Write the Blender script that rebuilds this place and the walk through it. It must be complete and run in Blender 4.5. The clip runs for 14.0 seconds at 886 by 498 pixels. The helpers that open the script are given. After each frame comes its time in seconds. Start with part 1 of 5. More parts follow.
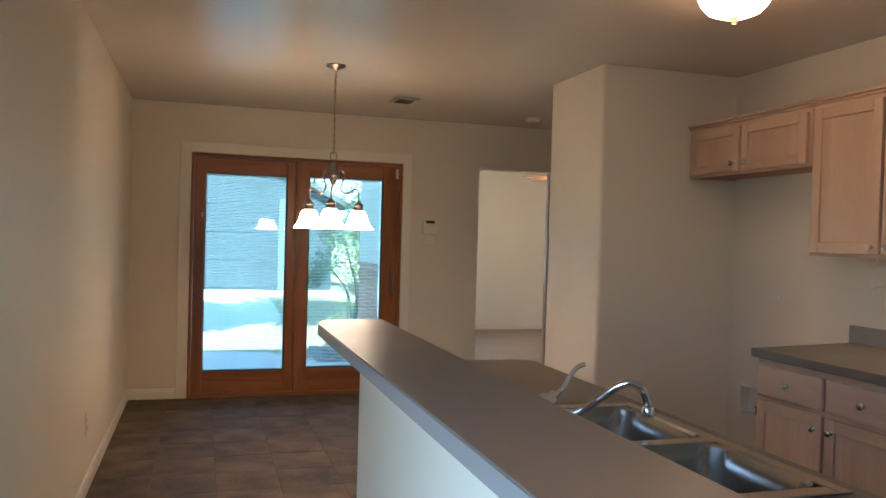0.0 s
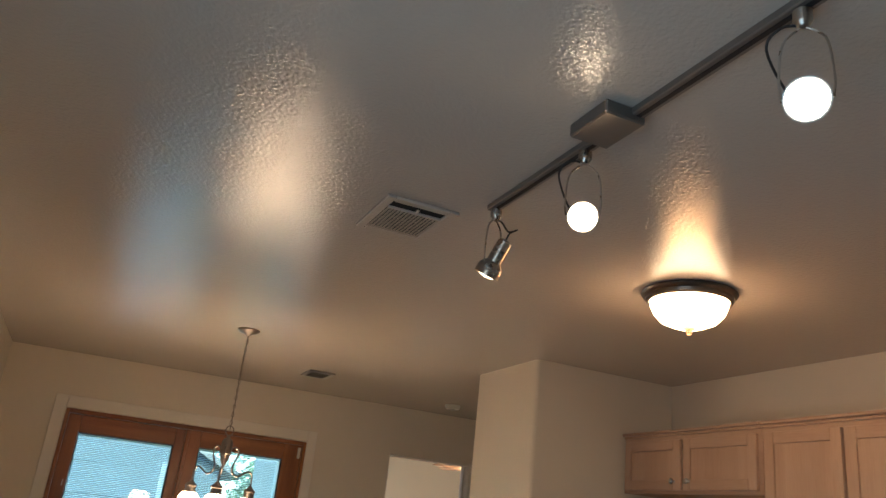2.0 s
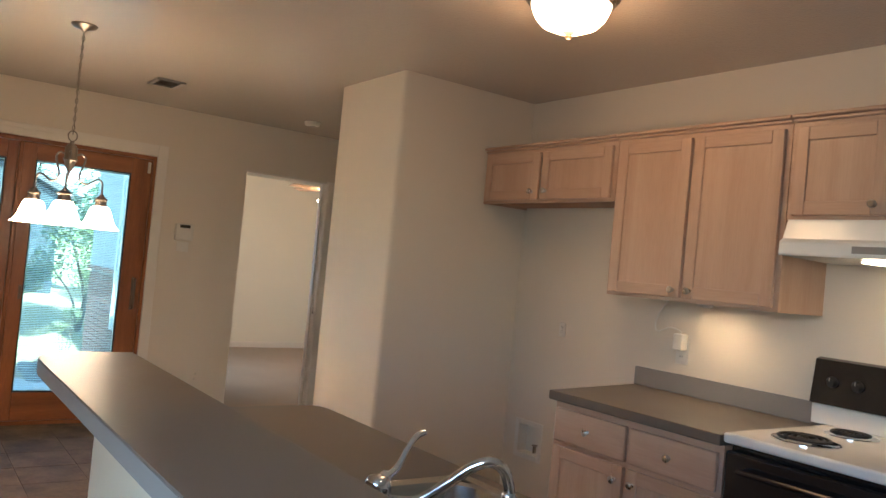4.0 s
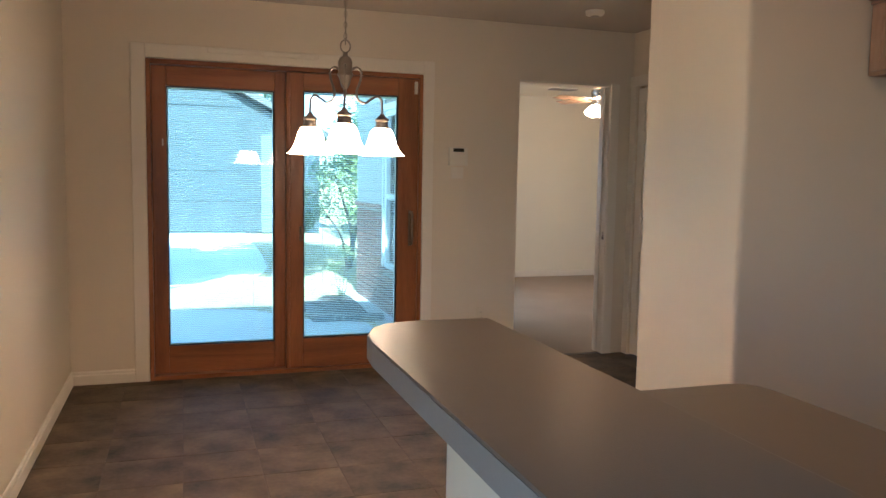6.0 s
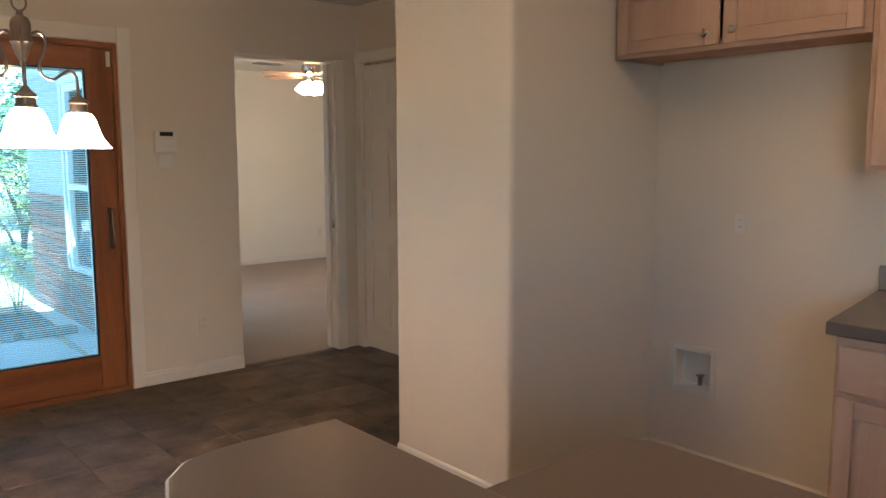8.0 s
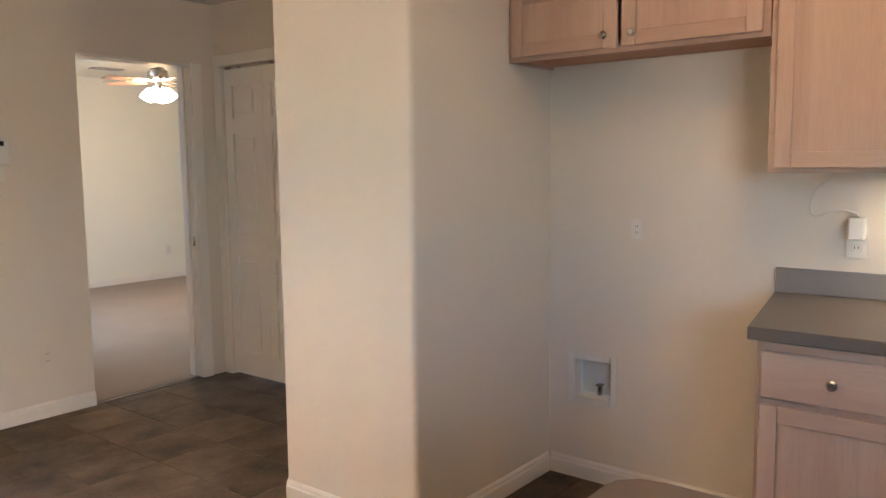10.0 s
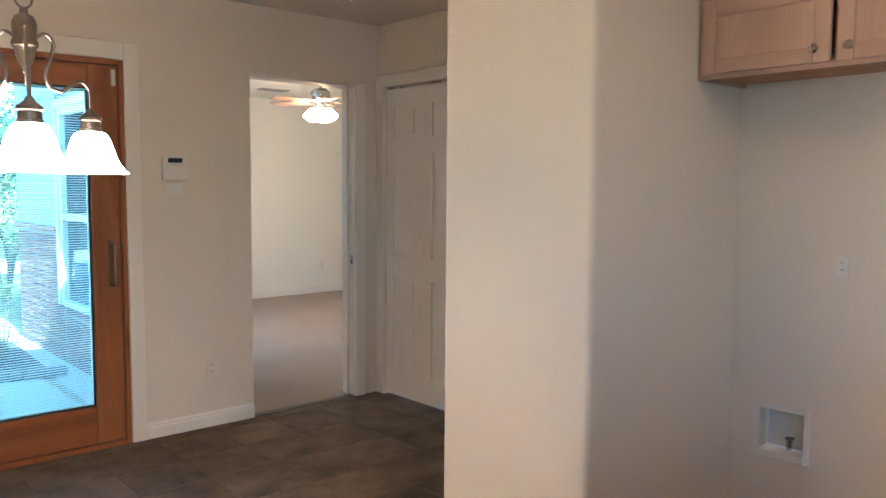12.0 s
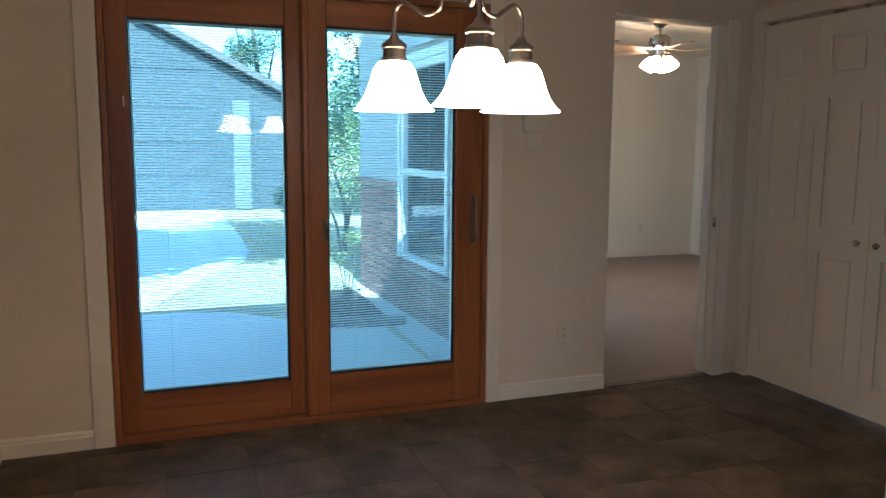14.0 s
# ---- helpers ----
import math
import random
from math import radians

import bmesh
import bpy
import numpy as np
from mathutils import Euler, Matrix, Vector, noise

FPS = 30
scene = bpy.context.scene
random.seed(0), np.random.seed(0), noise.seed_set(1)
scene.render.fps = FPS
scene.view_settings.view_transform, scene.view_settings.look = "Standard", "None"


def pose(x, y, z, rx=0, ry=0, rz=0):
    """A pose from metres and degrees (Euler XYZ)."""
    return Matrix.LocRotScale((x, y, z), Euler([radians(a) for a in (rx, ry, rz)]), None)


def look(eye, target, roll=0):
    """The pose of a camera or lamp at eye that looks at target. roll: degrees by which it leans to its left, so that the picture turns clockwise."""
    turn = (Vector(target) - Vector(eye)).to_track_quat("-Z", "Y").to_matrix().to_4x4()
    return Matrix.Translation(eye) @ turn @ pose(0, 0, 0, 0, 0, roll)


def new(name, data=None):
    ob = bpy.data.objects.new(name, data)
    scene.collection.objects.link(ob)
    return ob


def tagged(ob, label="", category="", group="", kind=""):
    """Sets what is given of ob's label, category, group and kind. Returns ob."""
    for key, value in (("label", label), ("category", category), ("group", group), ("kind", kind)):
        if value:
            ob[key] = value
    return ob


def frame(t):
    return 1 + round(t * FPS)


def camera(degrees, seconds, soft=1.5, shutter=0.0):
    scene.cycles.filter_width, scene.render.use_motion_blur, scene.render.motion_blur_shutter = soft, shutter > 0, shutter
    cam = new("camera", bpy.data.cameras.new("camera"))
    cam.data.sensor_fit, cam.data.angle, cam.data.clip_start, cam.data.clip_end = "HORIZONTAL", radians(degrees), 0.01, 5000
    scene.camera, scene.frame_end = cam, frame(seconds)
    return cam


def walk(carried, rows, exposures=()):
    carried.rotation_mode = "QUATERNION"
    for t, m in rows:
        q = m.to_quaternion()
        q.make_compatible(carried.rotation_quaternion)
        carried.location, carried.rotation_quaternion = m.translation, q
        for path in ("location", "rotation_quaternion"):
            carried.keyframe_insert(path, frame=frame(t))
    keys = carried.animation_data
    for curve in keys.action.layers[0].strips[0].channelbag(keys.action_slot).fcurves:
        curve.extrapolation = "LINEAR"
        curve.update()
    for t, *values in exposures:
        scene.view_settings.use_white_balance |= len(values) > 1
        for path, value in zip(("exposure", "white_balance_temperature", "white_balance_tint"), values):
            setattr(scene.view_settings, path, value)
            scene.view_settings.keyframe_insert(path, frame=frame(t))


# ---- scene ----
cam = camera(59.1, 14.0)
PATH = [
    (0, (0.557, -6.783, 1.384), (1.147, -4.873, 1.356), 1.6),
    (0.5, (0.506, -6.708, 1.396), (1.102, -4.8, 1.4), 1.5),
    (1, (0.504, -6.583, 1.413), (1.137, -4.697, 1.623), 2.4),
    (1.5, (0.59, -6.446, 1.456), (1.249, -4.623, 1.949), 5.1),
    (2, (0.617, -6.359, 1.499), (1.339, -4.618, 2.169), 6.4),
    (2.5, (0.646, -6.324, 1.504), (1.459, -4.623, 2.172), 7.2),
    (3, (0.654, -6.298, 1.484), (1.613, -4.608, 1.96), 6.4),
    (3.5, (0.64, -6.278, 1.421), (1.736, -4.623, 1.667), 6.1),
    (4, (0.614, -6.21, 1.395), (1.773, -4.581, 1.443), 5.5),
    (4.2, (0.619, -6.145, 1.386), (1.733, -4.485, 1.371), 5.3),
    (6.3, (0.676, -5.108, 1.332), (1.292, -3.214, 1.148), 0.9),
    (6.5, (0.678, -5.029, 1.332), (1.343, -3.152, 1.149), 1.3),
    (7, (0.674, -4.884, 1.357), (1.546, -3.096, 1.159), 0.4),
    (7.5, (0.661, -4.782, 1.363), (1.787, -3.142, 1.156), 0.5),
    (8, (0.700, -4.701, 1.401), (1.993, -3.190, 1.160), -0.1),
    (8.5, (0.724, -4.593, 1.387), (2.147, -3.205, 1.151), -0.2),
    (8.7, (0.735, -4.563, 1.384), (2.198, -3.218, 1.149), -0.3),
    (10.8, (0.726, -4.356, 1.391), (2.292, -3.13, 1.18), -0.7),
    (11, (0.717, -4.351, 1.395), (2.28, -3.12, 1.188), -0.6),
    (11.5, (0.695, -4.343, 1.406), (2.204, -3.044, 1.218), -0.1),
    (12, (0.776, -4.208, 1.396), (2.096, -2.715, 1.235), 0.4),
    (12.5, (0.851, -3.929, 1.382), (1.908, -2.241, 1.204), -0.1),
    (13, (0.82, -3.777, 1.363), (1.644, -1.966, 1.155), -0.2),
    (13.5, (0.708, -3.684, 1.347), (1.46, -1.848, 1.102), 0.2),
    (14, (0.629, -3.648, 1.34), (1.335, -1.795, 1.078), 0.4),
]
walk(cam, [(t, look(eye, target, roll)) for t, eye, target, roll in PATH],
     exposures=[(0.0, 2.60, 5300, 8), (2.5, 2.48, 5600, 9), (4.0, 2.88, 5400, 8), (6.5, 2.76, 5250, 9), (7.5, 2.68, 5250, 9), (8.2, 3.04, 5150, 9), (8.7, 3.25, 5050, 8), (11.0, 3.54, 4800, 6), (12.0, 3.46, 4700, 6), (12.7, 2.42, 4700, 7), (13.2, 2.10, 4750, 7), (13.6, 2.14, 4780, 7), (14.0, 2.38, 4820, 7)])

# ---- world, sun, large lights ----
world = bpy.data.worlds.new("sky")
scene.world = world
world.use_nodes = True
wn = world.node_tree.nodes
sky = wn.new("ShaderNodeTexSky")
sky.sky_type = "NISHITA"
sky.sun_disc = False
sky.sun_elevation = radians(44)
sky.sun_rotation = radians(187)
world.node_tree.links.new(sky.outputs[0], wn["Background"].inputs[0])
wn["Background"].inputs[1].default_value = 0.15

sun = new("sun", bpy.data.lights.new("sun", "SUN"))
sun.data.energy, sun.data.angle, sun.data.color = 5.0, radians(0.5), (1.0, 0.95, 0.88)
sun.matrix_world = look((0, 0, 20), (0.12 * 20, 20, 20 - 20 * math.tan(radians(44))))


def area_lamp(name, eye, target, sx, sy, watts, color):
    ob = new(name, bpy.data.lights.new(name, "AREA"))
    ob.data.shape, ob.data.size, ob.data.size_y = "RECTANGLE", sx, sy
    ob.data.energy, ob.data.color = watts, color
    ob.matrix_world = look(eye, target)
    return ob


WARM = (1.0, 0.475, 0.165)
CH_W, FL_W, FAN_W, SPOT_W = 0.34, 1.1, 4.6, 3.0
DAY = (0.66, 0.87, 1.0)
# added lamp, stands in for daylight through an unseen opening in the west wall
area_lamp("daylight_unseen_west", (-0.02, -6.2, 1.05), (1, -6.2, 1.0), 1.6, 1.9, 3.6, DAY)
area_lamp("daylight_bedroom_window", (2.97, 2.33, 1.45), (4, 2.33, 1.2), 1.0, 1.5, 3.2, DAY)


def point_lamp(name, place, watts, radius, color=WARM):
    ob = new(name, bpy.data.lights.new(name, "POINT"))
    ob.data.energy, ob.data.shadow_soft_size, ob.data.color = watts, radius, color
    ob.location = place
    return ob


# ---- materials ----
def nodes_of(m):
    return m.node_tree.nodes, m.node_tree.links


def material(name, color, rough=0.5, metal=0.0, vary=0.06, scale=6.0, fine=0.0, fine_scale=180.0, bump=0.0, bump_scale=250.0,
             rough_vary=0.08, island=0.0, random_object=0.0, coat=0.0, stretch=(1, 1, 1), bump_distance=0.002, pieces=False):
    m = bpy.data.materials.new(name)
    m.use_nodes = True
    n, l = nodes_of(m)
    p = n["Principled BSDF"]
    p.inputs["Metallic"].default_value = metal
    p.inputs["Coat Weight"].default_value = coat
    tc = n.new("ShaderNodeTexCoord")
    mp = n.new("ShaderNodeMapping")
    mp.inputs["Scale"].default_value = stretch
    if pieces:
        # each piece takes its own cut of the stone
        info = n.new("ShaderNodeObjectInfo")
        cut = n.new("ShaderNodeVectorMath"); cut.operation = "MULTIPLY_ADD"
        l.new(info.outputs["Random"], cut.inputs[0]); cut.inputs[1].default_value = (7.0, 5.0, 9.0)
        l.new(tc.outputs["Object"], cut.inputs[2])
        l.new(cut.outputs[0], mp.inputs[0])
    else:
        l.new(tc.outputs["Object"], mp.inputs[0])
    big = n.new("ShaderNodeTexNoise")
    big.inputs["Scale"].default_value = scale
    big.inputs["Detail"].default_value = 4
    l.new(mp.outputs[0], big.inputs["Vector"])
    small = n.new("ShaderNodeTexNoise")
    small.inputs["Scale"].default_value = fine_scale
    small.inputs["Detail"].default_value = 3
    l.new(mp.outputs[0], small.inputs["Vector"])
    hsv = n.new("ShaderNodeHueSaturation")
    hsv.inputs["Color"].default_value = (*color, 1)
    # value = 1 + vary*(big-.5)*2 + fine*(small-.5)*2 + random
    a = n.new("ShaderNodeMath"); a.operation = "MULTIPLY_ADD"
    l.new(big.outputs[0], a.inputs[0]); a.inputs[1].default_value = 2 * vary; a.inputs[2].default_value = 1 - vary
    b = n.new("ShaderNodeMath"); b.operation = "MULTIPLY_ADD"
    l.new(small.outputs[0], b.inputs[0]); b.inputs[1].default_value = 2 * fine; l.new(a.outputs[0], b.inputs[2])
    c = n.new("ShaderNodeMath"); c.operation = "SUBTRACT"
    l.new(b.outputs[0], c.inputs[0]); c.inputs[1].default_value = fine
    out = c.outputs[0]
    if island or random_object:
        if random_object:
            src = n.new("ShaderNodeObjectInfo").outputs["Random"]
        else:
            src = n.new("ShaderNodeNewGeometry").outputs["Random Per Island"]
        k = island or random_object
        d = n.new("ShaderNodeMath"); d.operation = "MULTIPLY_ADD"
        l.new(src, d.inputs[0]); d.inputs[1].default_value = 2 * k; d.inputs[2].default_value = -k
        e = n.new("ShaderNodeMath"); e.operation = "ADD"
        l.new(out, e.inputs[0]); l.new(d.outputs[0], e.inputs[1])
        out = e.outputs[0]
    l.new(out, hsv.inputs["Value"])
    l.new(hsv.outputs[0], p.inputs["Base Color"])
    r = n.new("ShaderNodeMath"); r.operation = "MULTIPLY_ADD"; r.use_clamp = True
    l.new(big.outputs[0], r.inputs[0]); r.inputs[1].default_value = 2 * rough_vary; r.inputs[2].default_value = rough - rough_vary
    l.new(r.outputs[0], p.inputs["Roughness"])
    if bump:
        t = n.new("ShaderNodeTexNoise")
        t.inputs["Scale"].default_value = bump_scale
        t.inputs["Detail"].default_value = 2
        l.new(mp.outputs[0], t.inputs["Vector"])
        bp = n.new("ShaderNodeBump")
        bp.inputs["Strength"].default_value = bump
        bp.inputs["Distance"].default_value = bump_distance
        l.new(t.outputs[0], bp.inputs["Height"])
        l.new(bp.outputs[0], p.inputs["Normal"])
    return m


def wood(name, dark, light, rough=0.38, axis="Z", scale=7.0, coat=0.0):
    """Long grain along an axis, with rings and pores."""
    m = bpy.data.materials.new(name)
    m.use_nodes = True
    n, l = nodes_of(m)
    p = n["Principled BSDF"]
    p.inputs["Coat Weight"].default_value = coat
    tc = n.new("ShaderNodeTexCoord")
    mp = n.new("ShaderNodeMapping")
    s = [1.0, 1.0, 1.0]
    s["XYZ".index(axis)] = 0.07
    mp.inputs["Scale"].default_value = s
    l.new(tc.outputs["Object"], mp.inputs[0])
    ring = n.new("ShaderNodeTexNoise")
    ring.inputs["Scale"].default_value = scale
    ring.inputs["Detail"].default_value = 5
    ring.inputs["Distortion"].default_value = 1.2
    l.new(mp.outputs[0], ring.inputs["Vector"])
    pores = n.new("ShaderNodeTexNoise")
    pores.inputs["Scale"].default_value = scale * 28
    pores.inputs["Detail"].default_value = 2
    l.new(mp.outputs[0], pores.inputs["Vector"])
    mix = n.new("ShaderNodeMath"); mix.operation = "MULTIPLY_ADD"
    l.new(pores.outputs[0], mix.inputs[0]); mix.inputs[1].default_value = 0.35
    l.new(ring.outputs[0], mix.inputs[2])
    ramp = n.new("ShaderNodeValToRGB")
    ramp.color_ramp.elements[0].position, ramp.color_ramp.elements[0].color = 0.45, (*dark, 1)
    ramp.color_ramp.elements[1].position, ramp.color_ramp.elements[1].color = 0.85, (*light, 1)
    l.new(mix.outputs[0], ramp.inputs[0])
    l.new(ramp.outputs[0], p.inputs["Base Color"])
    p.inputs["Roughness"].default_value = rough
    bp = n.new("ShaderNodeBump")
    bp.inputs["Strength"].default_value = 0.12
    bp.inputs["Distance"].default_value = 0.001
    l.new(pores.outputs[0], bp.inputs["Height"])
    l.new(bp.outputs[0], p.inputs["Normal"])
    return m


def glow(name, color, strength, base=(0.9, 0.87, 0.82)):
    m = bpy.data.materials.new(name)
    m.use_nodes = True
    p = m.node_tree.nodes["Principled BSDF"]
    p.inputs["Base Color"].default_value = (*base, 1)
    p.inputs["Roughness"].default_value = 0.35
    p.inputs["Emission Color"].default_value = (*color, 1)
    p.inputs["Emission Strength"].default_value = strength
    return m


def pane_glass(name, tint=(0.93, 0.97, 0.97)):
    """A clear pane: straight through, with a mirror image that grows with the angle."""
    m = bpy.data.materials.new(name)
    m.use_nodes = True
    n, l = nodes_of(m)
    n.remove(n["Principled BSDF"])
    tr = n.new("ShaderNodeBsdfTransparent")
    tr.inputs[0].default_value = (*tint, 1)
    gl = n.new("ShaderNodeBsdfGlossy")
    gl.inputs["Roughness"].default_value = 0.015
    fr = n.new("ShaderNodeFresnel")
    fr.inputs[0].default_value = 1.5
    mx = n.new("ShaderNodeMixShader")
    l.new(fr.outputs[0], mx.inputs[0])
    l.new(tr.outputs[0], mx.inputs[1])
    l.new(gl.outputs[0], mx.inputs[2])
    l.new(mx.outputs[0], n["Material Output"].inputs[0])
    return m


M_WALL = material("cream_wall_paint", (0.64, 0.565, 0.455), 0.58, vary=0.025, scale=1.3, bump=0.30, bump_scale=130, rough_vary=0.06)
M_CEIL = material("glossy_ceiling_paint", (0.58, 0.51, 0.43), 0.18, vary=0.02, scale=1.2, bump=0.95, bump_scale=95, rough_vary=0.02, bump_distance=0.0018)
M_BEDWALL = material("pale_bedroom_paint", (0.72, 0.69, 0.57), 0.5, vary=0.02, scale=1.2, bump=0.25, bump_scale=130)
M_TRIM = material("white_trim_paint", (0.69, 0.64, 0.555), 0.32, vary=0.03, scale=5, bump=0.05, bump_scale=90)
M_DOORWHITE = material("white_door_paint", (0.72, 0.69, 0.63), 0.36, vary=0.03, scale=4, bump=0.12, bump_scale=220, stretch=(1, 1, 0.15))
M_TILE = material("brown_slate_tile", (0.088, 0.062, 0.038), 0.84, vary=1.45, scale=4.5, fine=0.35, fine_scale=45, bump=0.35, bump_scale=28, rough_vary=0.10, random_object=0.13, pieces=True)
M_GROUT = material("dark_grout", (0.068, 0.048, 0.030), 0.8, vary=0.6, scale=9, fine=0.2, bump=0.3, bump_scale=300)
M_CARPET = material("beige_carpet", (0.34, 0.28, 0.22), 0.95, vary=0.12, scale=2.2, fine=0.3, fine_scale=260, bump=1.0, bump_scale=420, bump_distance=0.006)
M_FIR = wood("oiled_fir", (0.165, 0.052, 0.016), (0.31, 0.115, 0.037), 0.34, "Z", 8)
M_FIRX = wood("oiled_fir_rail", (0.165, 0.052, 0.016), (0.31, 0.115, 0.037), 0.34, "X", 8)
M_MAPLE = wood("pickled_maple", (0.42, 0.265, 0.175), (0.52, 0.35, 0.24), 0.42, "Z", 6)
M_MAPLEY = wood("pickled_maple_rail", (0.40, 0.25, 0.165), (0.50, 0.335, 0.23), 0.42, "Y", 6)
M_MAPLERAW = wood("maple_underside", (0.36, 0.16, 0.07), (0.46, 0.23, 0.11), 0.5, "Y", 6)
M_LAM = material("grey_laminate", (0.118, 0.096, 0.077), 0.37, vary=0.05, scale=3, fine=0.10, fine_scale=420, bump=0.12, bump_scale=500, rough_vary=0.05)
M_LAMEDGE = material("grey_laminate_edge", (0.20, 0.19, 0.178), 0.4, vary=0.05, scale=4, fine=0.08, fine_scale=420)
M_CHROME = material("chrome", (0.80, 0.80, 0.82), 0.07, 1.0, vary=0.02, rough_vary=0.02)
M_STEEL = material("brushed_stainless", (0.50, 0.49, 0.47), 0.24, 1.0, vary=0.06, fine=0.05, fine_scale=300, bump=0.06, bump_scale=260, stretch=(1, 0.12, 1), rough_vary=0.05)
M_NICKEL = material("brushed_nickel", (0.47, 0.42, 0.36), 0.28, 1.0, vary=0.08, scale=20, rough_vary=0.05)
M_PEWTER = material("antique_pewter", (0.26, 0.225, 0.195), 0.30, 1.0, vary=0.10, scale=20, rough_vary=0.05)
M_BRONZE = material("dark_bronze", (0.22, 0.17, 0.13), 0.34, 0.9, vary=0.12, scale=20, rough_vary=0.06)
M_CARPETBAR = material("dull_carpet_bar", (0.06, 0.05, 0.042), 0.6, 0.3, vary=0.15, scale=25)
M_TRACK = material("grey_metal_track", (0.22, 0.195, 0.17), 0.38, 0.6, vary=0.06, scale=12)
M_BLACK = material("black_enamel", (0.012, 0.012, 0.013), 0.18, vary=0.2, scale=8, rough_vary=0.05)
M_BLACKRUB = material("black_plastic", (0.02, 0.018, 0.017), 0.5, vary=0.2, scale=30)
M_WHITEEN = material("white_enamel", (0.74, 0.72, 0.66), 0.22, vary=0.03, scale=5)
M_PLASTIC = material("white_plastic", (0.66, 0.62, 0.54), 0.4, vary=0.03, scale=20)
M_LCD = material("grey_display", (0.03, 0.032, 0.026), 0.2, vary=0.1)
# near-black colour paints the shade inside slots and the vent throat
M_HOLE = material("painted_slot_shade", (0.015, 0.013, 0.012), 0.8, vary=0.1)
M_VENT = material("painted_steel_register", (0.27, 0.245, 0.22), 0.45, 0.1, vary=0.05, scale=12)
M_SLAT = material("white_aluminium_slat", (0.90, 0.90, 0.90), 0.3, vary=0.03, scale=10)
M_GLASS = pane_glass("door_glass", (0.78, 0.96, 0.97))
M_WINGLASS = pane_glass("window_glass", (0.55, 0.62, 0.64))
M_SEAL = material("black_glazing_seal", (0.02, 0.018, 0.02), 0.6, vary=0.1)
M_SHADE = glow("lit_frosted_glass", (1.0, 0.65, 0.35), 6.2)
M_BOWL = glow("lit_bowl_glass", (1.0, 0.64, 0.32), 2.4)
M_BULB = glow("lit_reflector_lamp", (1.0, 0.70, 0.40), 8.0)
M_BULBDIM = glow("lamp_face", (1.0, 0.70, 0.40), 1.0)
M_FANSHADE = glow("lit_fan_shade", (1.0, 0.66, 0.37), 5.5)
M_STRIP = glow("lit_lens", (1.0, 0.66, 0.34), 22.0)
M_HOODLENS = glow("lit_hood_lens", (1.0, 0.66, 0.34), 3.0)
M_BLADE = wood("fan_blade_veneer", (0.27, 0.17, 0.105), (0.38, 0.26, 0.17), 0.4, "X", 8)
M_CONC = material("weathered_concrete", (0.74, 0.72, 0.68), 0.85, vary=0.12, scale=1.6, fine=0.12, fine_scale=70, bump=0.3, bump_scale=160)
M_SOIL = material("mulch_soil", (0.085, 0.062, 0.045), 0.95, vary=0.3, scale=14, fine=0.3, fine_scale=120, bump=0.8, bump_scale=60, bump_distance=0.02)
M_LAWN = material("dry_lawn", (0.48, 0.41, 0.21), 0.9, vary=0.35, scale=1.5, fine=0.35, fine_scale=90, bump=0.8, bump_scale=120, bump_distance=0.02)
M_BLADEGRASS = material("grass_blades", (0.44, 0.38, 0.17), 0.7, vary=0.3, scale=3, island=0.35)
M_BRICK = material("red_brown_brick", (0.26, 0.135, 0.10), 0.85, vary=0.2, scale=9, fine=0.15, fine_scale=120, bump=0.4, bump_scale=140, random_object=0.22, pieces=True)
M_MORTAR = material("grey_mortar", (0.36, 0.33, 0.30), 0.9, vary=0.12, scale=12, fine=0.15, bump=0.4, bump_scale=220)
M_SIDING = material("pale_lap_siding", (0.42, 0.43, 0.42), 0.6, vary=0.05, scale=3, bump=0.1, bump_scale=120, stretch=(1, 0.1, 1))
M_POST = material("weathered_pale_post", (0.12, 0.13, 0.135), 0.7, vary=0.08, scale=3)
M_WINFRAME = material("white_vinyl_frame", (0.76, 0.76, 0.74), 0.45, vary=0.03, scale=6)
M_GREYSIDING = material("slate_grey_siding", (0.05, 0.06, 0.064), 0.8, vary=0.05, scale=2, bump=0.0, bump_scale=120, stretch=(0.1, 1, 1))
M_GARDOOR = material("grey_garage_door", (0.048, 0.058, 0.062), 0.75, vary=0.06, scale=2)
M_SHINGLE = material("grey_shingle", (0.11, 0.10, 0.092), 0.9, vary=0.2, scale=5, fine=0.25, fine_scale=60, bump=0.4, bump_scale=60, island=0.15)
M_BARK = material("brown_bark", (0.13, 0.095, 0.065), 0.9, vary=0.25, scale=14, bump=0.7, bump_scale=60, stretch=(1, 1, 0.25), bump_distance=0.01)
M_LEAF = material("green_leaves", (0.14, 0.18, 0.05), 0.5, vary=0.2, scale=5, island=0.45)
M_DARKLEAF = material("dark_leaves", (0.045, 0.075, 0.026), 0.55, vary=0.2, scale=3, island=0.4)
M_STONE = material("grey_edging_stone", (0.23, 0.22, 0.20), 0.85, vary=0.2, scale=9, fine=0.15, bump=0.5, bump_scale=40, island=0.15, bump_distance=0.01)


# ---- building helpers ----
def bm_new():
    return bmesh.new()


def box(bm, x0, x1, y0, y1, z0, z1, bevel=0.0, segments=1):
    r = bmesh.ops.create_cube(bm, size=1.0)
    vs = r["verts"]
    c = Vector(((x0 + x1) / 2, (y0 + y1) / 2, (z0 + z1) / 2))
    s = (abs(x1 - x0), abs(y1 - y0), abs(z1 - z0))
    for v in vs:
        v.co = Vector((v.co.x * s[0], v.co.y * s[1], v.co.z * s[2])) + c
    if bevel:
        es = list({e for v in vs for e in v.link_edges})
        bmesh.ops.bevel(bm, geom=es, offset=min(bevel, 0.45 * min(s)), segments=segments, profile=0.5, affect="EDGES")
    return bm


def boxed(*a, **k):
    return box(bm_new(), *a, **k)


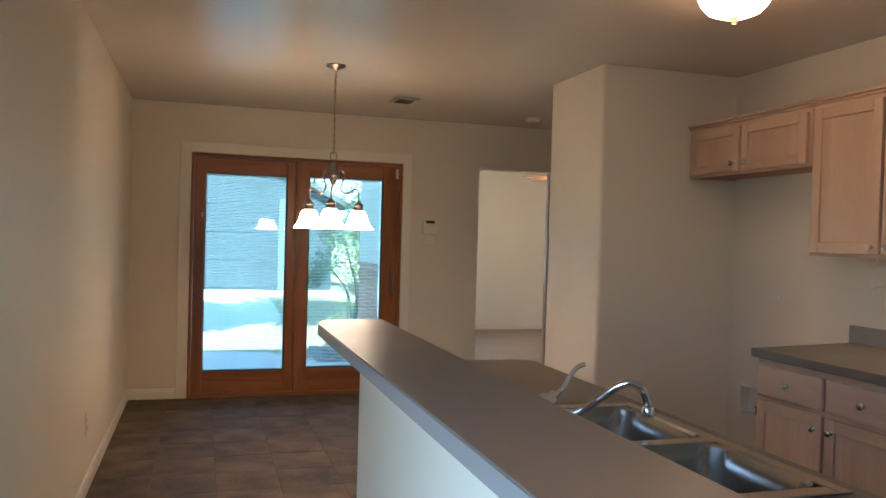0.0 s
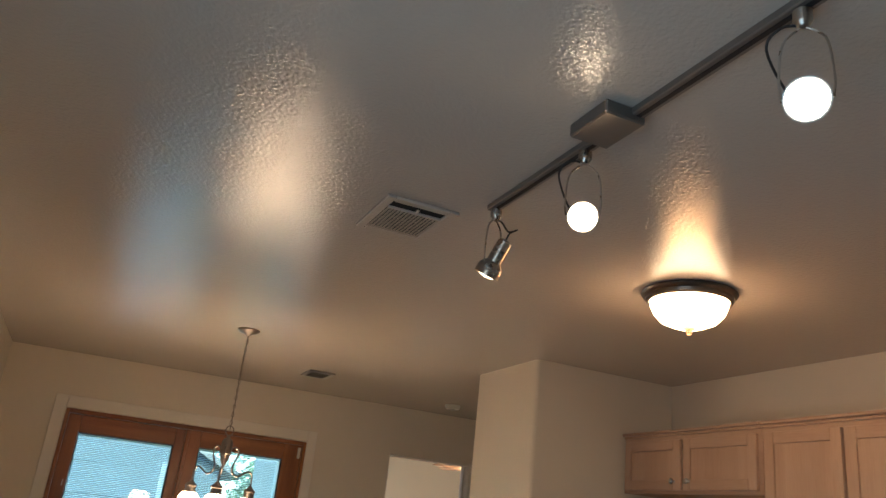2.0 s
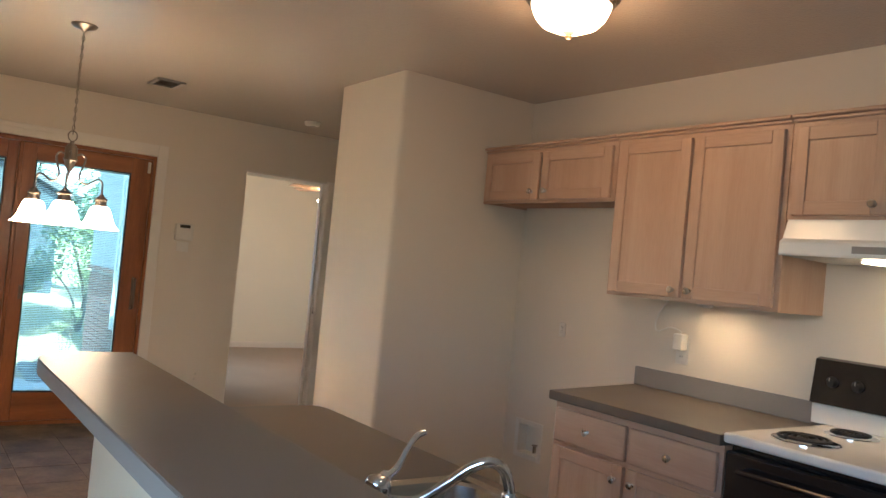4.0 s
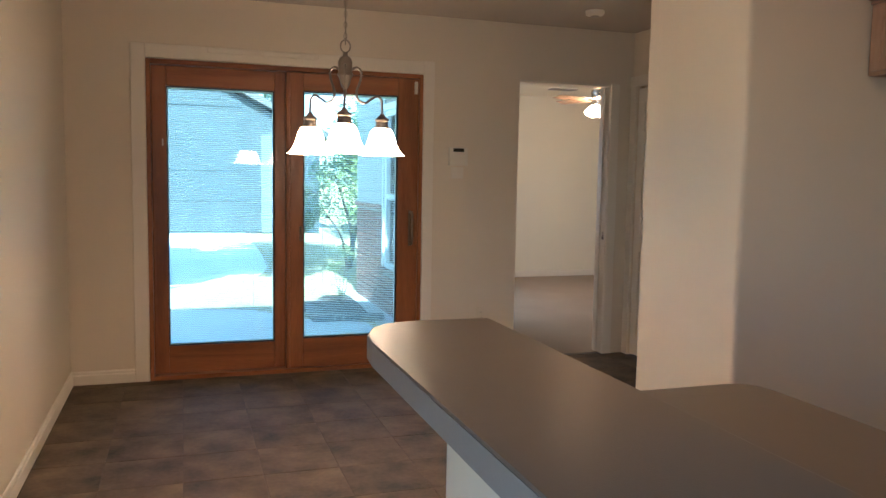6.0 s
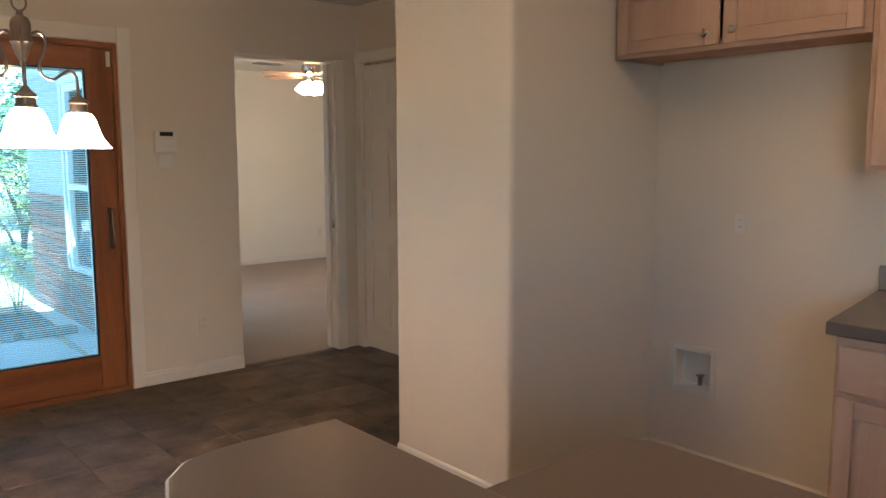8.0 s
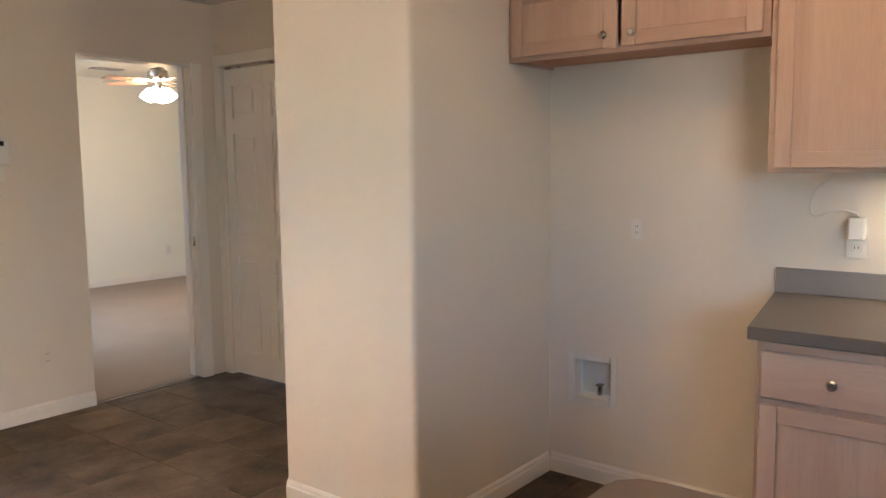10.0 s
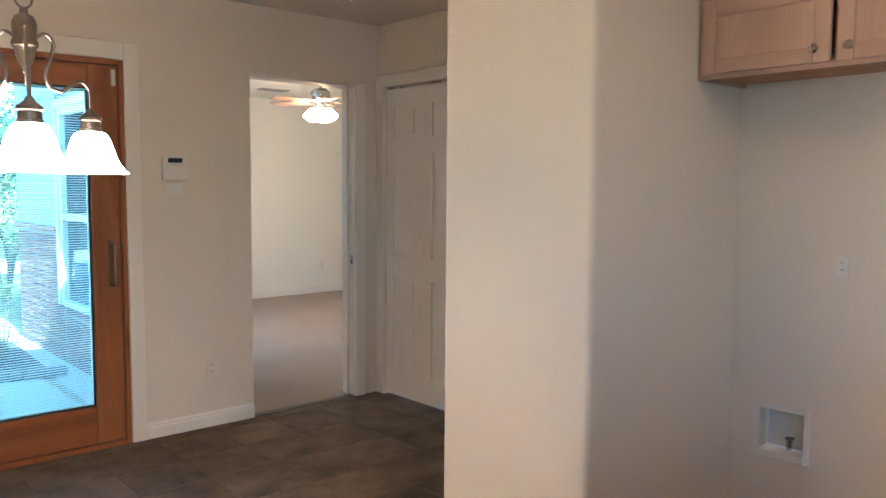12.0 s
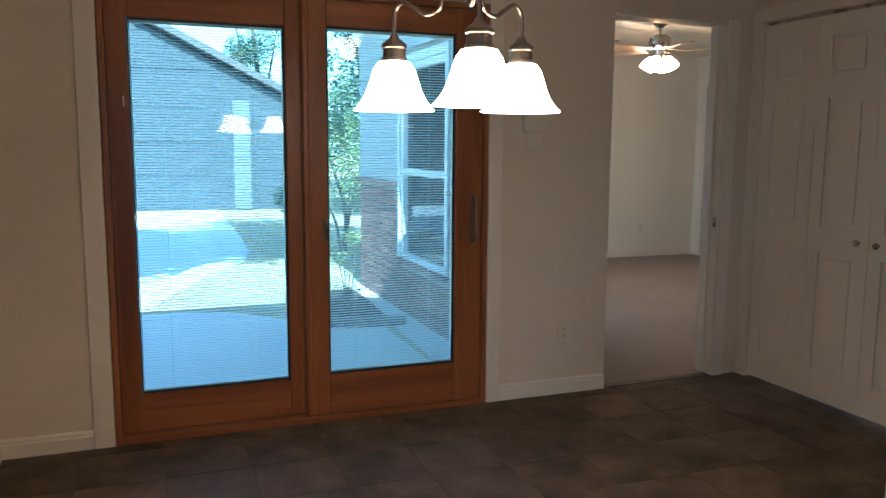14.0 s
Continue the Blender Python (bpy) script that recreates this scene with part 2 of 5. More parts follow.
def lathe(profile, place=(0, 0, 0), seg=32, turn=None):
    """Turns a line of (radius, height) about the z axis."""
    bm = bm_new()
    rings = []
    for r, z in profile:
        if r < 1e-5:
            rings.append([bm.verts.new((0, 0, z))])
        else:
            rings.append([bm.verts.new((r * math.cos(2 * math.pi * i / seg), r * math.sin(2 * math.pi * i / seg), z)) for i in range(seg)])
    for a, b in zip(rings, rings[1:]):
        for i in range(seg):
            j = (i + 1) % seg
            if len(a) == 1 and len(b) > 1:
                bm.faces.new((a[0], b[i], b[j]))
            elif len(b) == 1 and len(a) > 1:
                bm.faces.new((a[i], a[j], b[0]))
            elif len(a) > 1:
                bm.faces.new((a[i], a[j], b[j], b[i]))
    bmesh.ops.recalc_face_normals(bm, faces=bm.faces)
    m = Matrix.Translation(place)
    if turn is not None:
        m = m @ turn
    bm.transform(m)
    return bm


def tube(points, radius, seg=10, bm=None, closed=False, smooth=True):
    """A round bar along a smooth line through the points."""
    bm = bm or bm_new()
    pts = [Vector(p) for p in points]
    if smooth and len(pts) > 2:
        fine = []
        n = len(pts)
        rng = n if closed else n - 1
        for i in range(rng):
            p0 = pts[(i - 1) % n] if closed or i > 0 else pts[0]
            p1, p2 = pts[i], pts[(i + 1) % n]
            p3 = pts[(i + 2) % n] if closed or i + 2 < n else pts[-1]
            for k in range(6):
                t = k / 6
                fine.append(0.5 * (2 * p1 + (p2 - p0) * t + (2 * p0 - 5 * p1 + 4 * p2 - p3) * t * t + (3 * p1 - p0 - 3 * p2 + p3) * t ** 3))
        if not closed:
            fine.append(pts[-1])
        pts = fine
    rings = []
    n = len(pts)
    up = None
    for i, p in enumerate(pts):
        a = pts[(i - 1) % n] if closed or i > 0 else p
        b = pts[(i + 1) % n] if closed or i < n - 1 else p
        d = (b - a).normalized()
        if up is None:
            up = d.orthogonal().normalized()
        up = (up - d * up.dot(d)).normalized()
        side = d.cross(up)
        r = radius[min(i, len(radius) - 1)] if isinstance(radius, (list, tuple)) else radius
        rings.append([bm.verts.new(p + r * (math.cos(2 * math.pi * k / seg) * up + math.sin(2 * math.pi * k / seg) * side)) for k in range(seg)])
    for i in range(n if closed else n - 1):
        a, b = rings[i], rings[(i + 1) % n]
        for k in range(seg):
            bm.faces.new((a[k], a[(k + 1) % seg], b[(k + 1) % seg], b[k]))
    if not closed:
        bm.faces.new(list(reversed(rings[0])))
        bm.faces.new(rings[-1])
    return bm


def mesh_of(name, bm, mat, smooth=False):
    bmesh.ops.recalc_face_normals(bm, faces=bm.faces)
    me = bpy.data.meshes.new(name)
    bm.to_mesh(me)
    bm.free()
    me.materials.append(mat)
    if smooth:
        me.shade_smooth()
        me.set_sharp_from_angle(angle=radians(40))
    return me


def thing(name, at, label, category, group=""):
    ob = new(name)
    ob.location = at
    ob.empty_display_size = 0.1
    return tagged(ob, label, category, group)


def part(name, bm, mat, parent, label="", smooth=False):
    ob = new(name, mesh_of(name, bm, mat, smooth))
    ob.parent = parent
    if parent.parent is None:
        ob.matrix_parent_inverse = Matrix.Translation(-parent.location)
    return tagged(ob, label)


def solid(name, bm, mat, label, category, group="", kind="", smooth=False):
    return tagged(new(name, mesh_of(name, bm, mat, smooth)), label, category, group, kind)


def structure(name, bm, mat, label, category, smooth=False):
    return solid(name, bm, mat, label, category, kind="structure", smooth=smooth)


def wall_mesh(axis, t0, t1, a0, a1, z0, z1, openings=()):
    """A wall along x or y between a0 and a1, t0..t1 thick, with openings (a, b, low, high) through it."""
    bm = bm_new()
    def put(p, q, lo, hi):
        if q - p < 1e-4 or hi - lo < 1e-4:
            return
        if axis == "x":
            box(bm, p, q, t0, t1, lo, hi)
        else:
            box(bm, t0, t1, p, q, lo, hi)
    at = a0
    for a, b, lo, hi in sorted(openings):
        put(at, a, z0, z1)
        put(a, b, z0, lo)
        put(a, b, hi, z1)
        at = b
    put(at, a1, z0, z1)
    return bm


# ---- the large structure ----
H = 2.435
# the opening in the west wall is unseen, added for the daylight lamp
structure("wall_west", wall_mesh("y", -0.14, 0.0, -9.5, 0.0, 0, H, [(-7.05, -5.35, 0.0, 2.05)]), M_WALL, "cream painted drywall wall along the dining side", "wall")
structure("wall_north", wall_mesh("x", 0.0, 0.13, -0.14, 7.36, 0, H, [(0.462, 2.258, 0.0, 2.035), (2.984, 3.735, 0.0, 2.045)]), M_WALL, "cream painted drywall wall around a wooden glass door", "wall")
structure("wall_south", wall_mesh("x", -9.62, -9.5, -0.14, 3.87, 0, H), M_WALL, "plain cream painted drywall wall", "wall")
structure("wall_east", wall_mesh("y", 3.73, 3.87, -9.5, -2.58, 0, H, [(-2.943, -2.773, 0.373, 0.533)]), M_WALL, "cream painted kitchen wall behind the cabinets", "wall")
bm = boxed(2.80, 3.915, -2.642, -1.922, 0, H)
bmesh.ops.bevel(bm, geom=[e for e in bm.edges if abs(e.verts[0].co.z - e.verts[1].co.z) > 1], offset=0.022, segments=5, profile=0.5, affect="EDGES")
structure("wall_partition", bm, M_WALL, "cream painted wall end with rounded drywall corners", "wall", smooth=True)
structure("wall_closet", wall_mesh("y", 3.915, 4.04, -1.922, 0.0, 0, H, [(-1.66, -0.08, 0.0, 2.035)]), M_WALL, "cream painted wall around the closet doors", "wall")
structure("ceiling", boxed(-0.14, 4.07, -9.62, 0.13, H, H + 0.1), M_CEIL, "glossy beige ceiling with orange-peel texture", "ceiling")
structure("ceiling_bedroom", boxed(2.72, 7.36, 0.13, 4.57, H, H + 0.1), M_BEDWALL, "pale painted bedroom ceiling", "ceiling")
structure("wall_bedroom_north", wall_mesh("x", 4.42, 4.57, 3.45, 7.36, 0, H), M_BEDWALL, "pale cream bedroom wall", "wall")
structure("wall_bedroom_recess", wall_mesh("y", 3.45, 3.6, 4.3005, 4.4195, -0.3, 2.57), M_BEDWALL, "pale wall set back at the end of the bedroom wing", "wall")
structure("wall_bedroom_return", wall_mesh("x", 4.15, 4.30, 2.951, 3.6, -0.3, 2.57), M_BEDWALL, "pale wall returning at the end of the bedroom wing", "wall")
structure("wall_bedroom_east", wall_mesh("y", 7.06, 7.36, 0.13, 4.4195, 0, H, [(3.52, 4.22, 0, 2.05)]), M_BEDWALL, "pale cream bedroom wall with a doorway", "wall")
structure("wall_bedroom_lobby", wall_mesh("y", 8.2, 8.3, 3.5, 4.57, 0, H), M_BEDWALL, "pale cream wall beyond the bedroom doorway", "wall")
structure("wall_bedroom_lobby_end", wall_mesh("x", 3.4, 3.5, 7.36, 8.3, 0, H), M_BEDWALL, "pale cream wall beyond the bedroom doorway", "wall")
structure("wall_bedroom_lobby_side", wall_mesh("x", 4.42, 4.57, 7.3605, 8.2, 0, H), M_BEDWALL, "pale cream wall beyond the bedroom doorway", "wall")
structure("ceiling_lobby", boxed(7.361, 8.3, 3.4, 4.57, H, H + 0.1), M_BEDWALL, "pale painted lobby ceiling", "ceiling")
structure("floor_bedroom", boxed(2.95, 8.3, 0.045, 4.42, -0.08, 0.006), M_CARPET, "beige cut-pile bedroom carpet", "carpet")
structure("floor", boxed(-0.14, 4.07, -9.62, 0.045, -0.10, -0.0032), M_GROUT, "dark grout bed under brown slate-look tiles", "floor")


def baseboard(name, axis, face, sign, a0, a1, mat=None):
    """A moulded skirting 85 mm high on a wall face; sign: the way it stands out."""
    bm = bm_new()
    prof = [(0.0, 0.0), (0.014, 0.0), (0.014, 0.058), (0.010, 0.066), (0.010, 0.076), (0.004, 0.085), (0.0, 0.085)]
    ends = []
    for a in (a0, a1):
        ends.append([bm.verts.new((face + sign * d, a, z) if axis == "y" else (a, face + sign * d, z)) for d, z in prof])
    for i in range(len(prof)):
        j = (i + 1) % len(prof)
        bm.faces.new((ends[0][i], ends[0][j], ends[1][j], ends[1][i]))
    bm.faces.new(ends[0])
    bm.faces.new(list(reversed(ends[1])))
    return structure(name, bm, mat or M_TRIM, "white moulded wooden baseboard", "baseboard")


baseboard("baseboard", "y", 0.0, 1, -9.5, -0.0145)
baseboard("baseboard", "x", 0.0, -1, 0.0, 0.372)
baseboard("baseboard", "x", 0.0, -1, 2.337, 2.982)
baseboard("baseboard", "y", 2.80, -1, -2.630, -1.934)
baseboard("baseboard", "x", -2.642, -1, 2.788, 3.715)
baseboard("baseboard", "y", 3.73, -1, -3.76, -2.657)
baseboard("baseboard", "x", -1.922, 1, 2.815, 3.915)
baseboard("baseboard", "x", 4.42, -1, 3.61, 7.045)
baseboard("baseboard", "y", 7.06, -1, 0.13, 3.43)
baseboard("baseboard", "y", 7.06, -1, 4.305, 4.405)


def trim_board(name, x0, x1, y0, y1, z0, z1, label="white painted flat door casing"):
    return structure(name, boxed(x0, x1, y0, y1, z0, z1, bevel=0.004, segments=2), M_TRIM, label, "trim")


# casing round the glass door
trim_board("trim", 0.374, 0.461, -0.018, -0.0005, 0, 2.125)
trim_board("trim", 2.259, 2.335, -0.018, -0.0005, 0, 2.125)
trim_board("trim", 0.4615, 2.2585, -0.018, -0.0005, 2.037, 2.125)
trim_board("trim", 0.83, 1.53, -0.028, -0.0185, 2.085, 2.118, "narrow painted strip over the glass door")
# bedroom doorway: jamb and casing on its closing side
trim_board("trim", 3.717, 3.7345, -0.006, 0.136, 0.0, 2.028, "white painted door jamb with a strike plate")
trim_board("trim", 3.702, 3.7165, 0.055, 0.095, 0.006, 2.028, "white painted door stop")
trim_board("trim", 3.722, 3.797, -0.018, -0.0065, 0.0, 2.05)
structure("trim", boxed(3.7135, 3.7168, 0.010, 0.036, 0.88, 0.94, bevel=0.001), M_NICKEL, "small nickel strike plate on the door jamb", "strike plate")
trim_board("trim", 2.9845, 3.734, -0.004, 0.134, 2.028, 2.0445, "white painted head jamb of the doorway")
structure("trim", boxed(2.984, 3.735, -0.004, 0.045, -0.006, 0.004), M_CARPETBAR, "dark metal carpet strip in the doorway", "threshold")
# bedroom far doorway
trim_board("trim", 7.035, 7.059, 3.44, 3.518, 0, 2.12)
trim_board("trim", 7.035, 7.059, 4.222, 4.30, 0, 2.12)
trim_board("trim", 7.035, 7.059, 3.519, 4.221, 2.052, 2.12)
# closet casing
trim_board("trim", 3.897, 3.9145, -0.078, -0.004, 0, 2.035)
trim_board("trim", 3.897, 3.9145, -1.74, -1.662, 0, 2.035)
trim_board("trim", 3.891, 3.9145, -1.76, -0.0045, 2.0355, 2.108)


# ---- sliding glass door ----
door = tagged(new("door_1"), "oiled fir sliding glass door with blinds between the panes", "glass door", kind="structure")
door.location = (1.375, 0.06, 0)
for nm, a in (("jamb", (0.463, 0.488, -0.012, 0.128, 0.0, 2.033)), ("jamb", (2.232, 2.257, -0.012, 0.128, 0.0, 2.033)),
              ("head", (0.4885, 2.2315, -0.012, 0.128, 2.005, 2.033)), ("sill", (0.4885, 2.2315, -0.012, 0.14, -0.004, 0.026))):
    part(nm, boxed(*a, bevel=0.003), M_FIRX if nm in ("head", "sill") else M_FIR, door)


def sash(x0, x1, gx0, gx1, y0, y1, gz0, gz1):
    """One door leaf: stiles, rails, glazing beads, glass, blind."""
    part("stile", boxed(x0, gx0 - 0.0065, y0, y1, 0.027, 2.003, bevel=0.004, segments=2), M_FIR, door)
    part("stile", boxed(gx1 + 0.0065, x1, y0, y1, 0.027, 2.003, bevel=0.004, segments=2), M_FIR, door)
    part("rail", boxed(gx0 - 0.0062, gx1 + 0.0062, y0, y1, gz1 + 0.0065, 2.003, bevel=0.003), M_FIRX, door)
    part("rail", boxed(gx0 - 0.0062, gx1 + 0.0062, y0, y1, 0.027, gz0 - 0.0065, bevel=0.003), M_FIRX, door)
    for a in ((gx0 - 0.006, gx0, gz0 - 0.006, gz1 + 0.006), (gx1, gx1 + 0.006, gz0 - 0.006, gz1 + 0.006),
              (gx0 + 0.0003, gx1 - 0.0003, gz1, gz1 + 0.006), (gx0 + 0.0003, gx1 - 0.0003, gz0 - 0.006, gz0)):
        part("glazing_bead", boxed(a[0], a[1], y0 + 0.008, y1 - 0.004, a[2], a[3], bevel=0.003), M_SEAL, door, "dark glazing bead")
    pane = part("pane", boxed(gx0 - 0.004, gx1 + 0.004, y0 + 0.015, y0 + 0.018, gz0 - 0.004, gz1 + 0.004), M_GLASS, door)
    pane.visible_shadow = False
    yb = y0 + 0.027
    bl = part("blind", boxed(gx0 + 0.0068, gx1 - 0.0068, yb - 0.006, yb + 0.006, gz1 - 0.014, gz1 - 0.002, bevel=0.002), M_SLAT, door, "white aluminium mini blind with open slats")
    part("bottom_rail", boxed(gx0 + 0.0068, gx1 - 0.0068, yb - 0.006, yb + 0.006, gz0 + 0.002, gz0 + 0.011, bevel=0.002), M_SLAT, bl)
    for a, b_ in ((gx0 + 0.001, gx0 + 0.0065), (gx1 - 0.0065, gx1 - 0.001)):
        part("side_track", boxed(a, b_, yb - 0.007, yb + 0.007, gz0 + 0.001, gz1 - 0.001, bevel=0.001), M_SLAT, bl)
    for k in (0.2, 0.8):
        xx = gx0 + k * (gx1 - gx0)
        part("ladder_cord", boxed(xx - 0.0007, xx + 0.0007, yb - 0.0075, yb - 0.0062, gz0 + 0.01, gz1 - 0.012), M_SLAT, bl)
    n = int((gz1 - gz0 - 0.035) / 0.0125)
    me = None
    for i in range(n):
        if me is None:
            b = bm_new()
            w, dep = (gx1 - gx0) / 2 - 0.009, 0.0056
            rows_ = [(-dep, -0.0006), (0.0, 0.0006), (dep, -0.0002)]
            top = [[b.verts.new((s * w, yy, zz)) for yy, zz in rows_] for s in (-1, 1)]
            low = [[b.verts.new((s * w, yy, zz - 0.0005)) for yy, zz in rows_] for s in (-1, 1)]
            for k in range(2):
                b.faces.new((top[0][k], top[1][k], top[1][k + 1], top[0][k + 1]))
                b.faces.new((low[0][k], low[0][k + 1], low[1][k + 1], low[1][k]))
            for k in (0, 2):
                b.faces.new((top[0][k], top[1][k], low[1][k], low[0][k]))
            me = mesh_of("slat", b, M_SLAT)
        s = new("slat", me)
        s.parent = bl
        s.matrix_basis = pose((gx0 + gx1) / 2, yb, gz0 + 0.02 + i * 0.0125, 17, 0, 0)


sash(0.489, 1.385, 0.585, 1.247, 0.056, 0.100, 0.212, 1.872)
sash(1.350, 2.231, 1.442, 2.079, 0.008, 0.052, 0.233, 1.877)
part("astragal", boxed(1.323, 1.3495, 0.0, 0.054, 0.027, 2.003, bevel=0.006, segments=2), M_FIR, door)
ph = part("pull_handle", tube([(2.180, 0.006, 0.865), (2.180, -0.035, 0.875), (2.180, -0.040, 0.975), (2.180, -0.035, 1.075), (2.180, 0.006, 1.085)], 0.0095, 10), M_BRONZE, door, "dark bronze pull handle", smooth=True)
part("backplate", boxed(2.164, 2.180, 0.001, 0.0078, 0.85, 1.10, bevel=0.003), M_BRONZE, ph)
lt = part("latch", boxed(1.409, 1.429, -0.002, 0.0078, 0.89, 0.99, bevel=0.003), M_BRONZE, door, "dark bronze latch plate")
part("lever", tube([(1.419, -0.002, 0.93), (1.419, -0.022, 0.935), (1.419, -0.026, 0.975)], 0.006, 8), M_BRONZE, lt, smooth=True)
part("top_bolt", boxed(2.198, 2.220, -0.004, 0.0078, 1.90, 1.985, bevel=0.003), M_PLASTIC, door, "small white plastic catch")
part("blind_slider", boxed(0.552, 0.560, 0.046, 0.0555, 1.50, 1.545, bevel=0.002), M_PLASTIC, door, "small white blind slider")


# ---- closet doors ----
def leaf_mesh(y0, y1):
    """A moulded bifold leaf facing -x with three raised panels."""
    bm = bm_new()
    xf, xb = 3.921, 3.953
    w = y1 - y0
    st = 0.075
    zs = [(0.16, 0.80), (0.93, 1.60), (1.70, 1.91)]
    box(bm, xf, xb, y0, y0 + st, 0.012, 2.015)
    box(bm, xf, xb, y1 - st, y1, 0.012, 2.015)
    lo = 0.012
    for a, b in zs + [(2.015, 2.015)]:
        box(bm, xf, xb, y0 + st, y1 - st, lo, a)
        lo = b
    for a, b in zs:
        box(bm, xf + 0.012, xb - 0.004, y0 + st, y1 - st, a, b)
        box(bm, xf + 0.003, xf + 0.014, y0 + st + 0.028, y1 - st - 0.028, a + 0.028, b - 0.028, bevel=0.008, segments=2)
    return bm


edges = [-0.082, -0.465, -0.848, -1.253, -1.658]
for i in range(2):
    cd = thing("closet_door", (3.935, edges[2 * i + 1], 0.0), "white moulded six-panel bifold closet door, closed", "closet door", "closet doors in the hall")
    for j in range(2):
        part("leaf", leaf_mesh(edges[2 * i + j + 1] + 0.0015, edges[2 * i + j] - 0.0015), M_DOORWHITE, cd)
    ky = -0.79 if i == 0 else -0.905
    part("knob", lathe([(0, -0.03), (0.012, -0.03), (0.017, -0.024), (0.015, -0.015), (0.007, -0.009), (0.007, 0.0005)], (3.9205, ky, 0.875), 16, pose(0, 0, 0, 0, 90, 0)), M_NICKEL, cd, "small nickel knob", smooth=True)
structure("trim", boxed(3.923, 3.965, -1.658, -0.082, 2.017, 2.034), M_NICKEL, "metal bifold track over the closet doors", "door track")


# ---- small wall fittings ----
th = thing("thermostat", (2.53, -0.001, 1.41), "white plastic thermostat with a dark display on the wall", "thermostat")
part("housing", boxed(2.448, 2.588, -0.028, -0.001, 1.415, 1.545, bevel=0.006, segments=2), M_PLASTIC, th)
part("display", boxed(2.478, 2.558, -0.0295, -0.0275, 1.512, 1.537), M_LCD, th, "dark liquid crystal display")
part("flap", boxed(2.454, 2.582, -0.031, -0.0275, 1.42, 1.498, bevel=0.002), M_PLASTIC, th)
part("blank_plate", boxed(2.471, 2.564, -0.006, -0.001, 1.325, 1.405, bevel=0.002), M_PLASTIC, th)


def outlet(x, y, z, facing, size=1.0, mat=None, group="wall outlets"):
    """A duplex outlet; facing: '-y' or '-x' or '+x'."""
    ob = thing("wall_outlet", (x, y, z), "ivory plastic duplex wall outlet", "outlet", group)
    turn = {"-y": pose(x, y, z), "-x": pose(x, y, z, 0, 0, -90), "+x": pose(x, y, z, 0, 0, 90)}[facing]
    def p(name, bm, mat, label=""):
        bm.transform(turn @ Matrix.Diagonal((size, 1, size, 1)))
        part(name, bm, mat, ob, label)
    p("cover_plate", boxed(-0.035, 0.035, -0.006, -0.0005, -0.057, 0.057, bevel=0.003), mat or M_PLASTIC)
    for dz in (-0.02, 0.02):
        p("socket", boxed(-0.016, 0.016, -0.0085, -0.0055, dz - 0.013, dz + 0.013, bevel=0.003), mat or M_PLASTIC)
        for dx in (-0.006, 0.006):
            p("slot", boxed(dx - 0.0012, dx + 0.0012, -0.0092, -0.0083, dz - 0.004, dz + 0.006), M_HOLE)
    return ob


outlet(2.72, -0.0, 0.34, "-y", 1.0, M_WALL)
outlet(3.73, -3.055, 1.115, "-x", 0.68)
outlet(3.73, -3.865, 1.105, "-x")
outlet(0.0, -2.35, 0.36, "+x", 1.0, M_WALL)
o = outlet(6.30, 4.42, 0.36, "-y")

wb = thing("water_valve_box", (3.7300, -2.8580, 0.3730), "white plastic recessed ice-maker valve box in the wall", "valve box")
for a in ((-2.9730, -2.9450, 0.3430, 0.5630), (-2.7710, -2.7430, 0.3430, 0.5630), (-2.9445, -2.7715, 0.5350, 0.5630), (-2.9445, -2.7715, 0.3430, 0.3710)):
    part("flange", boxed(3.7230, 3.7295, *a, bevel=0.002), M_PLASTIC, wb)
part("back", boxed(3.7920, 3.7960, -2.9410, -2.7750, 0.3750, 0.5310), M_PLASTIC, wb)
vl = part("valve", tube([(3.7700, -2.8730, 0.3760), (3.7700, -2.8730, 0.4180)], 0.011, 10), M_NICKEL, wb, "small brass and nickel valve")
part("valve_handle", boxed(3.7550, 3.7850, -2.8880, -2.8580, 0.4180, 0.4260, bevel=0.003), M_BRONZE, vl)


# ---- cabinets ----
def front(y0, y1, z0, z1, x, parent):
    """A framed door facing -x, its face at x: a flat panel with stiles and rails on it."""
    f = 0.052
    d = part("door", boxed(x + 0.008, x + 0.017, y0 + f - 0.004, y1 - f + 0.004, z0 + f - 0.004, z1 - f + 0.004), M_MAPLE, parent)
    for a, b_ in ((y0, y0 + f), (y1 - f, y1)):
        part("stile", boxed(x, x + 0.019, a, b_, z0, z1, bevel=0.0035, segments=2), M_MAPLE, d)
    for a, b_ in ((z0, z0 + f), (z1 - f, z1)):
        part("rail", boxed(x, x + 0.019, y0 + f, y1 - f, a, b_, bevel=0.0035, segments=2), M_MAPLEY, d)
    return d


def knob(x, y, z, parent):
    part("knob", lathe([(0, -0.028), (0.010, -0.0275), (0.0155, -0.022), (0.0145, -0.016), (0.0065, -0.011), (0.006, -0.003), (0.009, 0.0)], (x, y, z), 18, pose(0, 0, 0, 0, 90, 0)), M_NICKEL, parent, "round satin nickel knob", smooth=True)


XF = 3.385


